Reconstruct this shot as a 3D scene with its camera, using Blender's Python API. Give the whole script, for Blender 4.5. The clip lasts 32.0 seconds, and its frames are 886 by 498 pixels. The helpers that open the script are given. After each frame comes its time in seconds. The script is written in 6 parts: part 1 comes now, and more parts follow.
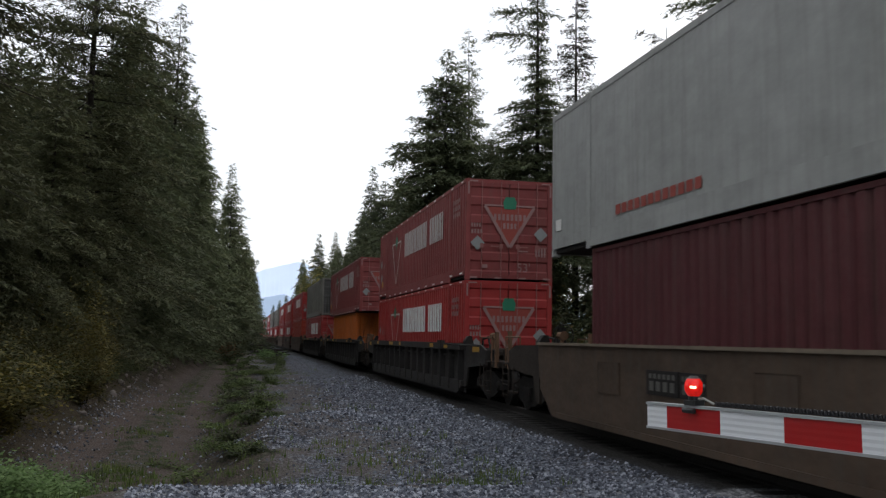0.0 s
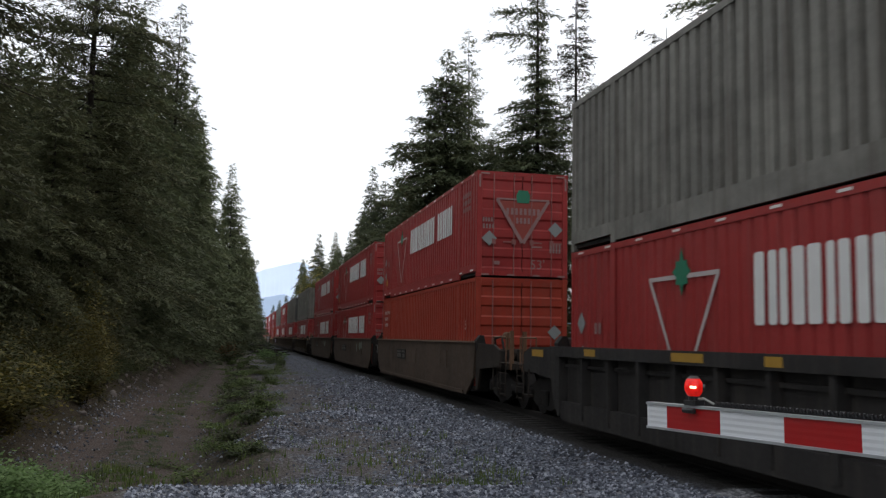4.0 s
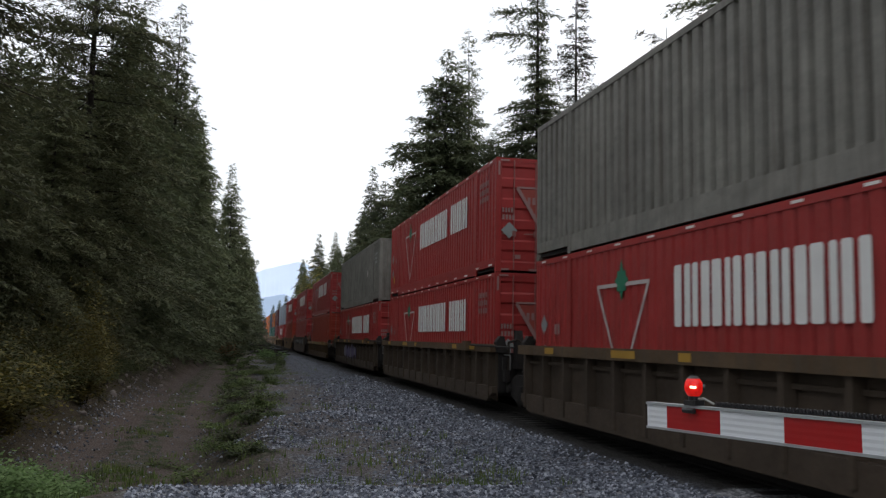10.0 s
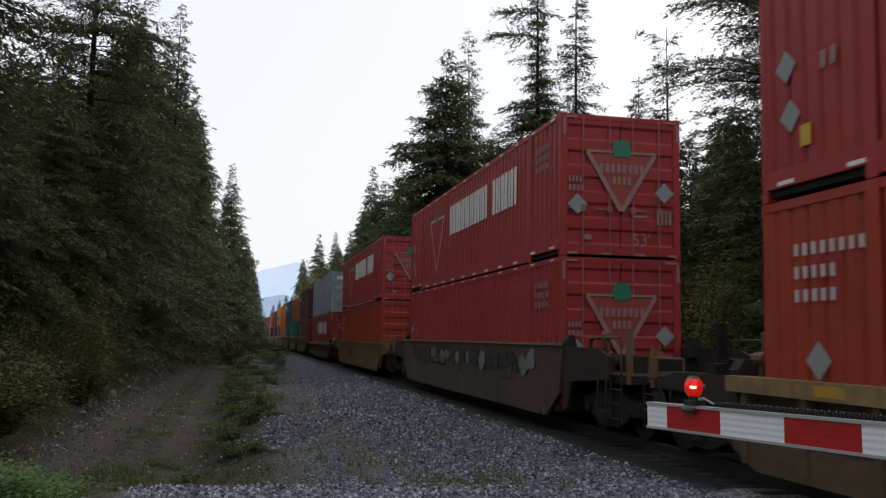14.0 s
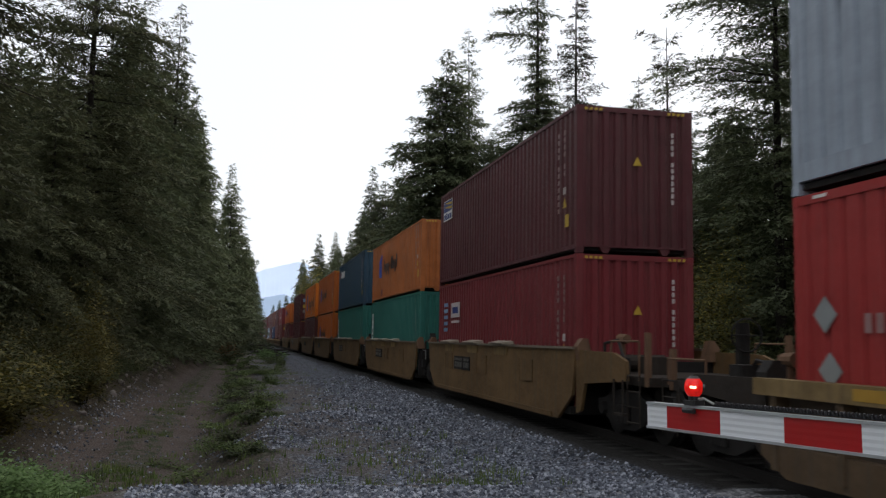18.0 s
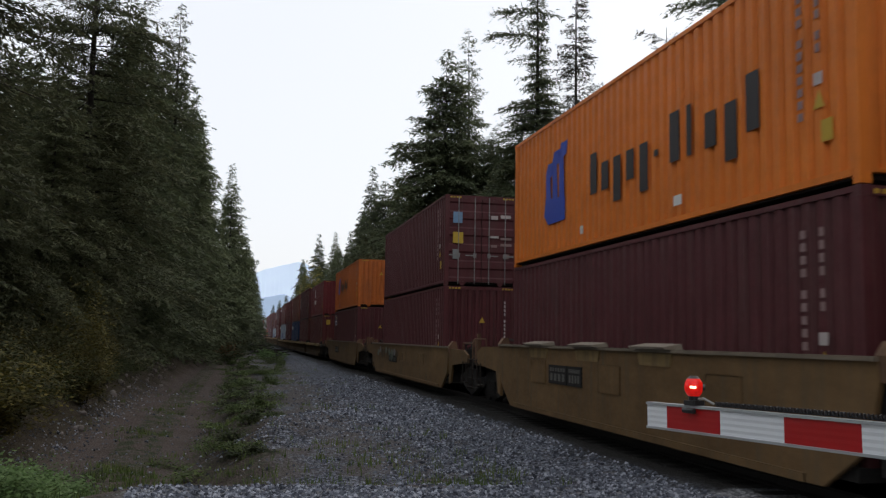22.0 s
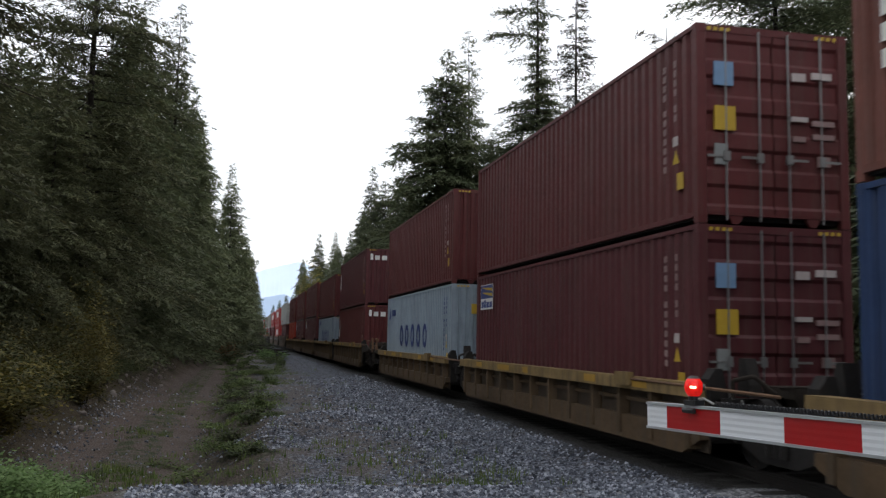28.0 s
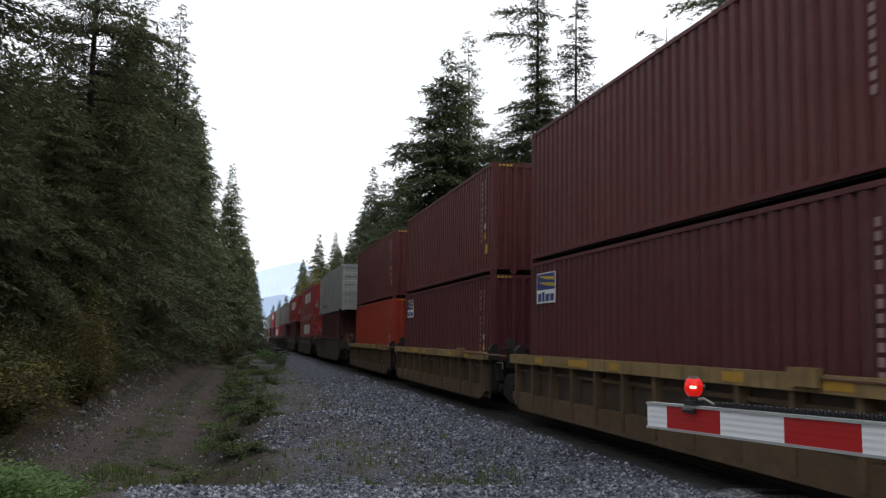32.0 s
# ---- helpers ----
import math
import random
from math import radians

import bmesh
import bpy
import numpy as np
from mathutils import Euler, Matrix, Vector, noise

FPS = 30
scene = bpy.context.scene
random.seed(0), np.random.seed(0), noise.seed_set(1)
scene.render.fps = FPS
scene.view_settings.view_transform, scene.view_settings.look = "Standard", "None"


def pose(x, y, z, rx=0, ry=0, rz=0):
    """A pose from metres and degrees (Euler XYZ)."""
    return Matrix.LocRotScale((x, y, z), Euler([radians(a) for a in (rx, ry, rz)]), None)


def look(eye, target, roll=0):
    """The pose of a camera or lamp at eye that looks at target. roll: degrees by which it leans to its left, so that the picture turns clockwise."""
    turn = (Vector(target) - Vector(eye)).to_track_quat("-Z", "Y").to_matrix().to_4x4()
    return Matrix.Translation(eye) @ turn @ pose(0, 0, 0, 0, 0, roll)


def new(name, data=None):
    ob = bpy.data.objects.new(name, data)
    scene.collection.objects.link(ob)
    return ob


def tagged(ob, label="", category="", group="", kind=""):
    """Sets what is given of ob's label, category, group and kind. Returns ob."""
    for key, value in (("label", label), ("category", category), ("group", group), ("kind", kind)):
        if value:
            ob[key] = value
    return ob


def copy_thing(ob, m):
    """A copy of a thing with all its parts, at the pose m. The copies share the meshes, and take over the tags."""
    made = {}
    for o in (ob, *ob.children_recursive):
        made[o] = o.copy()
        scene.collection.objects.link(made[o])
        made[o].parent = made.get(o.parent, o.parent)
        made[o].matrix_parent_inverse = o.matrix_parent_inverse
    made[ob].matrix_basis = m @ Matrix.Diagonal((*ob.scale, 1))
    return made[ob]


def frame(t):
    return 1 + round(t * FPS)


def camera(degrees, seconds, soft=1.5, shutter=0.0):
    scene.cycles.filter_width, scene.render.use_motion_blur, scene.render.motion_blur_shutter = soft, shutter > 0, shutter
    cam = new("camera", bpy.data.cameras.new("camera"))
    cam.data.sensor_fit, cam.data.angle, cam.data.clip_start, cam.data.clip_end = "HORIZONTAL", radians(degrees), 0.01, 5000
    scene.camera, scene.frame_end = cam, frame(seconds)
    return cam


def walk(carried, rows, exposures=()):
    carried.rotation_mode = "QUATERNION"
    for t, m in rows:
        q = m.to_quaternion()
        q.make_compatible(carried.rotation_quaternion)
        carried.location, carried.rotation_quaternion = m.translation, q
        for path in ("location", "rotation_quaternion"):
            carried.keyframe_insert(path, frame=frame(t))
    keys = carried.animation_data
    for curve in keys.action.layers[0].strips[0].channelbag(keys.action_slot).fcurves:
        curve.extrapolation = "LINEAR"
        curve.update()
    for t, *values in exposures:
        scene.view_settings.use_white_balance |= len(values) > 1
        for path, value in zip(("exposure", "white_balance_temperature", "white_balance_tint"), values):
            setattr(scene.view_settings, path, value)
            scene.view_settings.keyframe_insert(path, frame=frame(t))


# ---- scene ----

# world: y runs along the track, away from the crossing; x to the right; z = 0 is the rail top
TRACK = 7.43
EYE = Vector((0.0, 0.0, 1.60))
AIM = EYE + 10 * Vector((0.21492, 0.97161, 0.09894))

cam = camera(52.08, 32.0, soft=1.3, shutter=0.12)
walk(cam, [(0, look(EYE, AIM, 1.05)), (32, look(EYE, AIM, 1.05))], [(t, e, 6500, 10) for t, e in ((0, 0.05), (1, 0.1), (2, 0.05), (3, 0.1), (6, 0.0), (8, -0.06), (9, 0.05), (10, 0.05), (12, 0.07), (13, -0.12), (14, -0.1), (17, -0.17), (19, 0.17), (20, 0.03), (22, -0.12), (24, 0.2), (28, 0.27), (32, 0.2))])

# how far the train has rolled at each time
RUN = ((0, 0.0), (4, 70.9), (8, 141.75), (12, 212.6), (16, 283.35), (20, 353.8), (24, 424.0), (28, 494.15), (32, 564.3))

# ---------------------------------------------------------------- world and sun
world = bpy.data.worlds.new("sky")
scene.world = world
world.use_nodes = True
wn, wl = world.node_tree.nodes, world.node_tree.links
wn.clear()
w_out = wn.new("ShaderNodeOutputWorld")
w_bg = wn.new("ShaderNodeBackground")
w_sky = wn.new("ShaderNodeTexSky")
w_sky.sky_type = "NISHITA"
w_sky.sun_disc = False
w_sky.sun_elevation = radians(35)
w_sky.sun_rotation = radians(60)
w_sky.dust_density = 4.0
w_mix = wn.new("ShaderNodeMix")
w_mix.data_type = "RGBA"
w_mix.inputs[0].default_value = 0.75
w_mix.inputs[7].default_value = (11.0, 11.3, 11.8, 1)
w_bg.inputs[1].default_value = 0.109
wl.new(w_sky.outputs[0], w_mix.inputs[6])
wl.new(w_mix.outputs[2], w_bg.inputs[0])
wl.new(w_bg.outputs[0], w_out.inputs[0])

sun = new("sun", bpy.data.lights.new("sun", "SUN"))
sun.data.energy = 0.5
sun.data.angle = radians(25)
sun.data.color = (1.0, 0.95, 0.9)
sun.matrix_world = look((0, 0, 0), (-math.sin(radians(60)) * 0.8, -math.cos(radians(60)) * 0.8, -0.57))


# ---------------------------------------------------------------- materials
MATS = {}


def nodes_of(name):
    m = bpy.data.materials.new(name)
    m.use_nodes = True
    nt = m.node_tree
    return m, nt.nodes, nt.links, nt.nodes["Principled BSDF"]


def ramp(nodes, links, src, stops):
    r = nodes.new("ShaderNodeValToRGB")
    while len(r.color_ramp.elements) < len(stops):
        r.color_ramp.elements.new(0.5)
    for e, (p, c) in zip(r.color_ramp.elements, stops):
        e.position, e.color = p, (*c, 1)
    links.new(src, r.inputs[0])
    return r.outputs[0]


def mixed(nodes, links, fac, a, b, mode="MIX"):
    n = nodes.new("ShaderNodeMix")
    n.data_type, n.blend_type = "RGBA", mode
    for sock, v in ((n.inputs[0], fac), (n.inputs[6], a), (n.inputs[7], b)):
        if isinstance(v, (int, float)):
            sock.default_value = v
        elif isinstance(v, tuple):
            sock.default_value = (*v, 1)
        else:
            links.new(v, sock)
    return n.outputs[2]


def noise_of(nodes, links, vec, scale, detail=4.0, rough=0.6):
    n = nodes.new("ShaderNodeTexNoise")
    n.inputs["Scale"].default_value, n.inputs["Detail"].default_value, n.inputs["Roughness"].default_value = scale, detail, rough
    if vec is not None:
        links.new(vec, n.inputs["Vector"])
    return n.outputs["Fac"]


def stretched(nodes, links, vec, sx, sy, sz):
    m = nodes.new("ShaderNodeMapping")
    m.inputs["Scale"].default_value = (sx, sy, sz)
    links.new(vec, m.inputs["Vector"])
    return m.outputs[0]


def bumped(nodes, links, bsdf, height, strength, distance):
    b = nodes.new("ShaderNodeBump")
    b.inputs["Strength"].default_value, b.inputs["Distance"].default_value = strength, distance
    links.new(height, b.inputs["Height"])
    links.new(b.outputs[0], bsdf.inputs["Normal"])


def painted(name, col, rough=0.55, dirt=0.35, rust=0.25, dirtcol=(0.10, 0.085, 0.07), metal=0.0, gloss=0.2):
    """Painted steel with grime, runs of dirt down the sides and specks of rust."""
    if name in MATS:
        return MATS[name]
    m, nodes, links, bsdf = nodes_of(name)
    tc = nodes.new("ShaderNodeTexCoord")
    info = nodes.new("ShaderNodeObjectInfo")
    add = nodes.new("ShaderNodeVectorMath")
    links.new(tc.outputs["Object"], add.inputs[0])
    comb = nodes.new("ShaderNodeCombineXYZ")
    mul = nodes.new("ShaderNodeMath")
    mul.operation = "MULTIPLY"
    mul.inputs[1].default_value = 37.0
    links.new(info.outputs["Random"], mul.inputs[0])
    links.new(mul.outputs[0], comb.inputs[0])
    links.new(mul.outputs[0], comb.inputs[1])
    links.new(comb.outputs[0], add.inputs[1])
    v = add.outputs[0]
    big = noise_of(nodes, links, v, 0.45, 3)
    fine = noise_of(nodes, links, v, 14, 5, 0.7)
    runs = noise_of(nodes, links, stretched(nodes, links, v, 4, 4, 0.25), 1.6, 4, 0.65)
    patch = noise_of(nodes, links, stretched(nodes, links, v, 1, 0.8, 1.6), 1.9, 5, 0.7)
    wear = ramp(nodes, links, mixed(nodes, links, 0.5, big, patch), ((0.36, (0, 0, 0)), (0.64, (1, 1, 1))))
    lo, hi = 1 - 0.30 * min(1, dirt + 0.25), 1 + 0.28 * min(1, dirt + 0.25)
    c0 = mixed(nodes, links, wear, tuple(x * lo for x in col), tuple(min(1, x * hi + 0.004) for x in col))
    f1 = ramp(nodes, links, runs, ((0.48, (0, 0, 0)), (0.75, (dirt, dirt, dirt))))
    c1 = mixed(nodes, links, f1, c0, dirtcol)
    f2 = ramp(nodes, links, fine, ((0.62, (0, 0, 0)), (0.74, (rust, rust, rust))))
    c2 = mixed(nodes, links, f2, c1, (0.13, 0.055, 0.03))
    links.new(c2, bsdf.inputs["Base Color"])
    r = ramp(nodes, links, fine, ((0.3, (rough - 0.08,) * 3), (0.8, (min(1, rough + 0.2),) * 3)))
    links.new(r, bsdf.inputs["Roughness"])
    bsdf.inputs["Metallic"].default_value = metal
    bsdf.inputs["Specular IOR Level"].default_value = gloss
    bumped(nodes, links, bsdf, big, 0.15, 0.02)
    MATS[name] = m
    return m


def plain(name, col, rough=0.6, metal=0.0, var=0.12, scale=9.0, glow=0.0):
    if name in MATS:
        return MATS[name]
    m, nodes, links, bsdf = nodes_of(name)
    tc = nodes.new("ShaderNodeTexCoord")
    n = noise_of(nodes, links, tc.outputs["Object"], scale, 4)
    c = mixed(nodes, links, n, tuple(x * (1 - var) for x in col), tuple(min(1, x * (1 + var)) for x in col))
    links.new(c, bsdf.inputs["Base Color"])
    bsdf.inputs["Roughness"].default_value, bsdf.inputs["Metallic"].default_value = rough, metal
    if glow:
        links.new(c, bsdf.inputs["Emission Color"])
        bsdf.inputs["Emission Strength"].default_value = glow
    MATS[name] = m
    return m


def leafy(name, cols, rough=0.7, through_light=0.3, clump=0.6, clump_size=1.1):
    """Foliage: the colour changes from clump to clump."""
    if name in MATS:
        return MATS[name]
    m, nodes, links, bsdf = nodes_of(name)
    geo = nodes.new("ShaderNodeNewGeometry")
    info = nodes.new("ShaderNodeObjectInfo")
    tc = nodes.new("ShaderNodeTexCoord")
    soft = nodes.new("ShaderNodeMapRange")
    soft.inputs[1].default_value, soft.inputs[2].default_value = 0.3, 0.7
    links.new(noise_of(nodes, links, tc.outputs["Object"], clump_size, 3, 0.6), soft.inputs[0])
    fac = nodes.new("ShaderNodeMix")
    fac.inputs[0].default_value = clump
    links.new(geo.outputs["Random Per Island"], fac.inputs[2])
    links.new(soft.outputs[0], fac.inputs[3])
    c = ramp(nodes, links, fac.outputs[0], tuple((i / (len(cols) - 1), k) for i, k in enumerate(cols)))
    hsv = nodes.new("ShaderNodeHueSaturation")
    vary = nodes.new("ShaderNodeMapRange")
    vary.inputs[3].default_value, vary.inputs[4].default_value = 0.75, 1.25
    links.new(info.outputs["Random"], vary.inputs[0])
    links.new(vary.outputs[0], hsv.inputs["Value"])
    links.new(c, hsv.inputs["Color"])
    links.new(hsv.outputs[0], bsdf.inputs["Base Color"])
    bsdf.inputs["Roughness"].default_value = rough
    bsdf.inputs["Specular IOR Level"].default_value = 0.25
    if through_light:
        tr = nodes.new("ShaderNodeBsdfTranslucent")
        links.new(hsv.outputs[0], tr.inputs["Color"])
        mx = nodes.new("ShaderNodeMixShader")
        mx.inputs[0].default_value = through_light
        links.new(bsdf.outputs[0], mx.inputs[1])
        links.new(tr.outputs[0], mx.inputs[2])
        links.new(mx.outputs[0], nodes["Material Output"].inputs["Surface"])
    MATS[name] = m
    return m


PAINT = {
    "red": ((0.300, 0.027, 0.025), 0.5, 0.18, 0.06),
    "faded_red": ((0.205, 0.042, 0.040), 0.6, 0.3, 0.08),
    "orange_red": ((0.30, 0.034, 0.016), 0.5, 0.2, 0.08),
    "maroon": ((0.082, 0.018, 0.021), 0.55, 0.3, 0.15),
    "brick": ((0.100, 0.021, 0.021), 0.55, 0.3, 0.2),
    "brown": ((0.150, 0.052, 0.038), 0.6, 0.35, 0.25),
    "crimson": ((0.165, 0.022, 0.026), 0.5, 0.2, 0.08),
    "orange": ((0.46, 0.116, 0.018), 0.55, 0.3, 0.2),
    "rust_orange": ((0.40, 0.125, 0.034), 0.6, 0.4, 0.4),
    "bright_orange": ((0.66, 0.175, 0.016), 0.5, 0.15, 0.06),
    "teal": ((0.024, 0.138, 0.112), 0.5, 0.2, 0.1),
    "navy": ((0.022, 0.058, 0.092), 0.55, 0.3, 0.15),
    "blue": ((0.014, 0.036, 0.10), 0.55, 0.25, 0.1),
    "grey": ((0.185, 0.178, 0.155), 0.6, 0.85, 0.25),
    "pale_grey": ((0.30, 0.305, 0.29), 0.55, 0.3, 0.06),
    "pale_blue": ((0.31, 0.355, 0.41), 0.5, 0.28, 0.06),
    "white_blue": ((0.265, 0.32, 0.37), 0.5, 0.2, 0.06),
}


def paint(k):
    c, r, d, u = PAINT[k]
    return painted(k + "_paint", c, r - 0.06, d, u, gloss=0.28)


CAR_TAN = painted("tan_car_paint", (0.088, 0.057, 0.031), 0.7, 0.9, 0.35, (0.07, 0.055, 0.042))
CAR_GOLD = painted("golden_car_paint", (0.138, 0.081, 0.034), 0.65, 0.9, 0.2, (0.10, 0.075, 0.045))
CAR_BROWN = painted("brown_car_paint", (0.055, 0.040, 0.028), 0.7, 0.8, 0.35, (0.05, 0.04, 0.032))
CAR_YELLOW = painted("yellow_car_paint", (0.215, 0.145, 0.062), 0.65, 0.9, 0.3, (0.085, 0.06, 0.04))
CAR_DUSTY = painted("dusty_car_paint", (0.072, 0.049, 0.034), 0.75, 0.75, 0.3, (0.07, 0.06, 0.05))
CAR_BLACK = painted("black_car_paint", (0.024, 0.022, 0.021), 0.7, 0.5, 0.3, (0.07, 0.06, 0.05))
STEEL_DARK = painted("grimy_steel", (0.018, 0.016, 0.015), 0.75, 0.5, 0.4, (0.034, 0.029, 0.024))
CAR_GRIME = painted("grimy_car_end", (0.030, 0.023, 0.018), 0.8, 0.6, 0.5, (0.02, 0.017, 0.014))
RUST_PIPE = painted("rusty_pipe", (0.15, 0.085, 0.05), 0.75, 0.6, 0.5, (0.05, 0.035, 0.025))
STEEL_BARE = plain("bare_steel", (0.026, 0.022, 0.02), 0.8, 0.2, 0.2)
GALV = plain("galvanised_rod", (0.24, 0.235, 0.23), 0.45, 0.6, 0.15)
MARK_WHITE = plain("white_marking", (0.70, 0.69, 0.66), 0.6, 0, 0.12, 3)
MARK_FADED = plain("faded_marking", (0.46, 0.40, 0.38), 0.65, 0, 0.25, 3)
MARK_GREY = plain("grey_placard", (0.23, 0.24, 0.235), 0.6, 0, 0.1)
MARK_DULL = plain("dull_figures", (0.09, 0.085, 0.075), 0.7, 0, 0.2, 6)
MARK_GREEN = plain("green_emblem", (0.012, 0.16, 0.085), 0.55)
MARK_BLACK = plain("black_marking", (0.022, 0.018, 0.018), 0.6)
MARK_BLUE = plain("blue_emblem", (0.020, 0.055, 0.38), 0.55)
MARK_NAVY = plain("dark_blue_lettering", (0.015, 0.035, 0.16), 0.6)
MARK_YELLOW = plain("yellow_label", (0.48, 0.31, 0.025), 0.6)
MARK_OCHRE = plain("ochre_marking", (0.36, 0.20, 0.02), 0.7, 0, 0.3, 3)
MARK_ORANGE = plain("faded_orange_emblem", (0.27, 0.042, 0.028), 0.6)
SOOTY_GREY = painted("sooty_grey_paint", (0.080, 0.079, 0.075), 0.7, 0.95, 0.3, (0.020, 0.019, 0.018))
WORN_EDGE = plain("worn_pale_edge", (0.15, 0.118, 0.082), 0.7, 0, 0.45, 3)
LID_PALE = plain("pale_worn_lid", (0.30, 0.255, 0.195), 0.7, 0, 0.25, 4)
MARK_DIM = plain("worn_outline", (0.27, 0.15, 0.14), 0.7, 0, 0.3, 3)
MARK_CODE = plain("worn_code", (0.25, 0.16, 0.15), 0.7, 0, 0.3, 3)
ROD_RED = plain("worn_red_rod", (0.26, 0.10, 0.09), 0.6, 0.2, 0.3, 3)
MARK_SKY = plain("pale_blue_label", (0.16, 0.27, 0.42), 0.6)
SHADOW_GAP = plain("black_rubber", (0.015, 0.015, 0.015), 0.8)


# ---------------------------------------------------------------- mesh helpers
def mesh_from(name, verts, faces, material, smooth=False):
    me = bpy.data.meshes.new(name)
    me.from_pydata(verts, [], faces)
    me.validate()
    me.update()
    if material:
        me.materials.append(material)
    if smooth:
        me.polygons.foreach_set("use_smooth", [True] * len(me.polygons))
    return me


class Shape:
    """Collects boxes, prisms, tubes and sheets into one mesh."""

    def __init__(self):
        self.v, self.f = [], []

    def box(self, x0, x1, y0, y1, z0, z1, b=0.0):
        """A box, with its upright edges cut off by b."""
        if b <= 0:
            pts = [(x0, y0), (x1, y0), (x1, y1), (x0, y1)]
        else:
            pts = [(x0 + b, y0), (x1 - b, y0), (x1, y0 + b), (x1, y1 - b), (x1 - b, y1), (x0 + b, y1), (x0, y1 - b), (x0, y0 + b)]
        return self.prism_z(pts, z0, z1)

    def prism_z(self, pts, z0, z1):
        n, o = len(pts), len(self.v)
        self.v += [(x, y, z0) for x, y in pts] + [(x, y, z1) for x, y in pts]
        self.f += [tuple(o + i for i in range(n - 1, -1, -1)), tuple(o + n + i for i in range(n))]
        self.f += [(o + i, o + (i + 1) % n, o + n + (i + 1) % n, o + n + i) for i in range(n)]
        return self

    def prism_x(self, pts, x0, x1):
        """A prism of a (y, z) outline from x0 to x1."""
        n, o = len(pts), len(self.v)
        self.v += [(x0, y, z) for y, z in pts] + [(x1, y, z) for y, z in pts]
        self.f += [tuple(o + i for i in range(n - 1, -1, -1)), tuple(o + n + i for i in range(n))]
        self.f += [(o + i, o + (i + 1) % n, o + n + (i + 1) % n, o + n + i) for i in range(n)]
        return self

    def prism_y(self, pts, y0, y1):
        n, o = len(pts), len(self.v)
        self.v += [(x, y0, z) for x, z in pts] + [(x, y1, z) for x, z in pts]
        self.f += [tuple(o + i for i in range(n)), tuple(o + n + i for i in range(n - 1, -1, -1))]
        self.f += [(o + (i + 1) % n, o + i, o + n + i, o + n + (i + 1) % n) for i in range(n)]
        return self

    def tube(self, a, b, r0, r1=None, n=8):
        r1 = r0 if r1 is None else r1
        a, b = Vector(a), Vector(b)
        d = (b - a).normalized()
        u = d.orthogonal().normalized()
        w = d.cross(u)
        o = len(self.v)
        for p, r in ((a, r0), (b, r1)):
            self.v += [tuple(p + (u * math.cos(k * math.tau / n) + w * math.sin(k * math.tau / n)) * r) for k in range(n)]
        self.f += [(o + k, o + (k + 1) % n, o + n + (k + 1) % n, o + n + k) for k in range(n)]
        self.f += [tuple(o + k for k in range(n - 1, -1, -1)), tuple(o + n + k for k in range(n))]
        return self

    def band_x(self, cy, cz, ry, rz, hy, hz, x0, x1, n=20):
        """A closed oval band in the (y, z) plane."""
        o = len(self.v)
        for k in range(n):
            c, s = math.cos(k * math.tau / n), math.sin(k * math.tau / n)
            self.v += [(x0, cy + c * ry, cz + s * rz), (x0, cy + c * hy, cz + s * hz), (x1, cy + c * ry, cz + s * rz), (x1, cy + c * hy, cz + s * hz)]
        for k in range(n):
            a, b = o + 4 * k, o + 4 * ((k + 1) % n)
            self.f += [(a, a + 1, b + 1, b), (a + 2, b + 2, b + 3, a + 3), (a, b, b + 2, a + 2), (a + 1, a + 3, b + 3, b + 1)]
        return self

    def bent(self, pts, r, n=6):
        for a, b in zip(pts, pts[1:]):
            self.tube(a, b, r, r, n)
        return self

    def quad(self, a, b, c, d):
        o = len(self.v)
        self.v += [a, b, c, d]
        self.f.append((o, o + 1, o + 2, o + 3))
        return self

    def mesh(self, name, material, smooth=False):
        return mesh_from(name, self.v, self.f, material, smooth)


def part(name, shape, material, parent, label="", at=None):
    """Links a shape or a mesh as ONE part under a thing or a part."""
    me = shape.mesh(name, material) if isinstance(shape, Shape) else shape
    ob = new(name, me)
    ob.parent = parent
    if at is not None:
        ob.matrix_basis = at
    if label:
        tagged(ob, label)
    return ob


def root(name, m, label, category, group="", kind=""):
    ob = new(name)
    ob.empty_display_size = 0.3
    ob.matrix_basis = m
    return tagged(ob, label, category, group, kind)


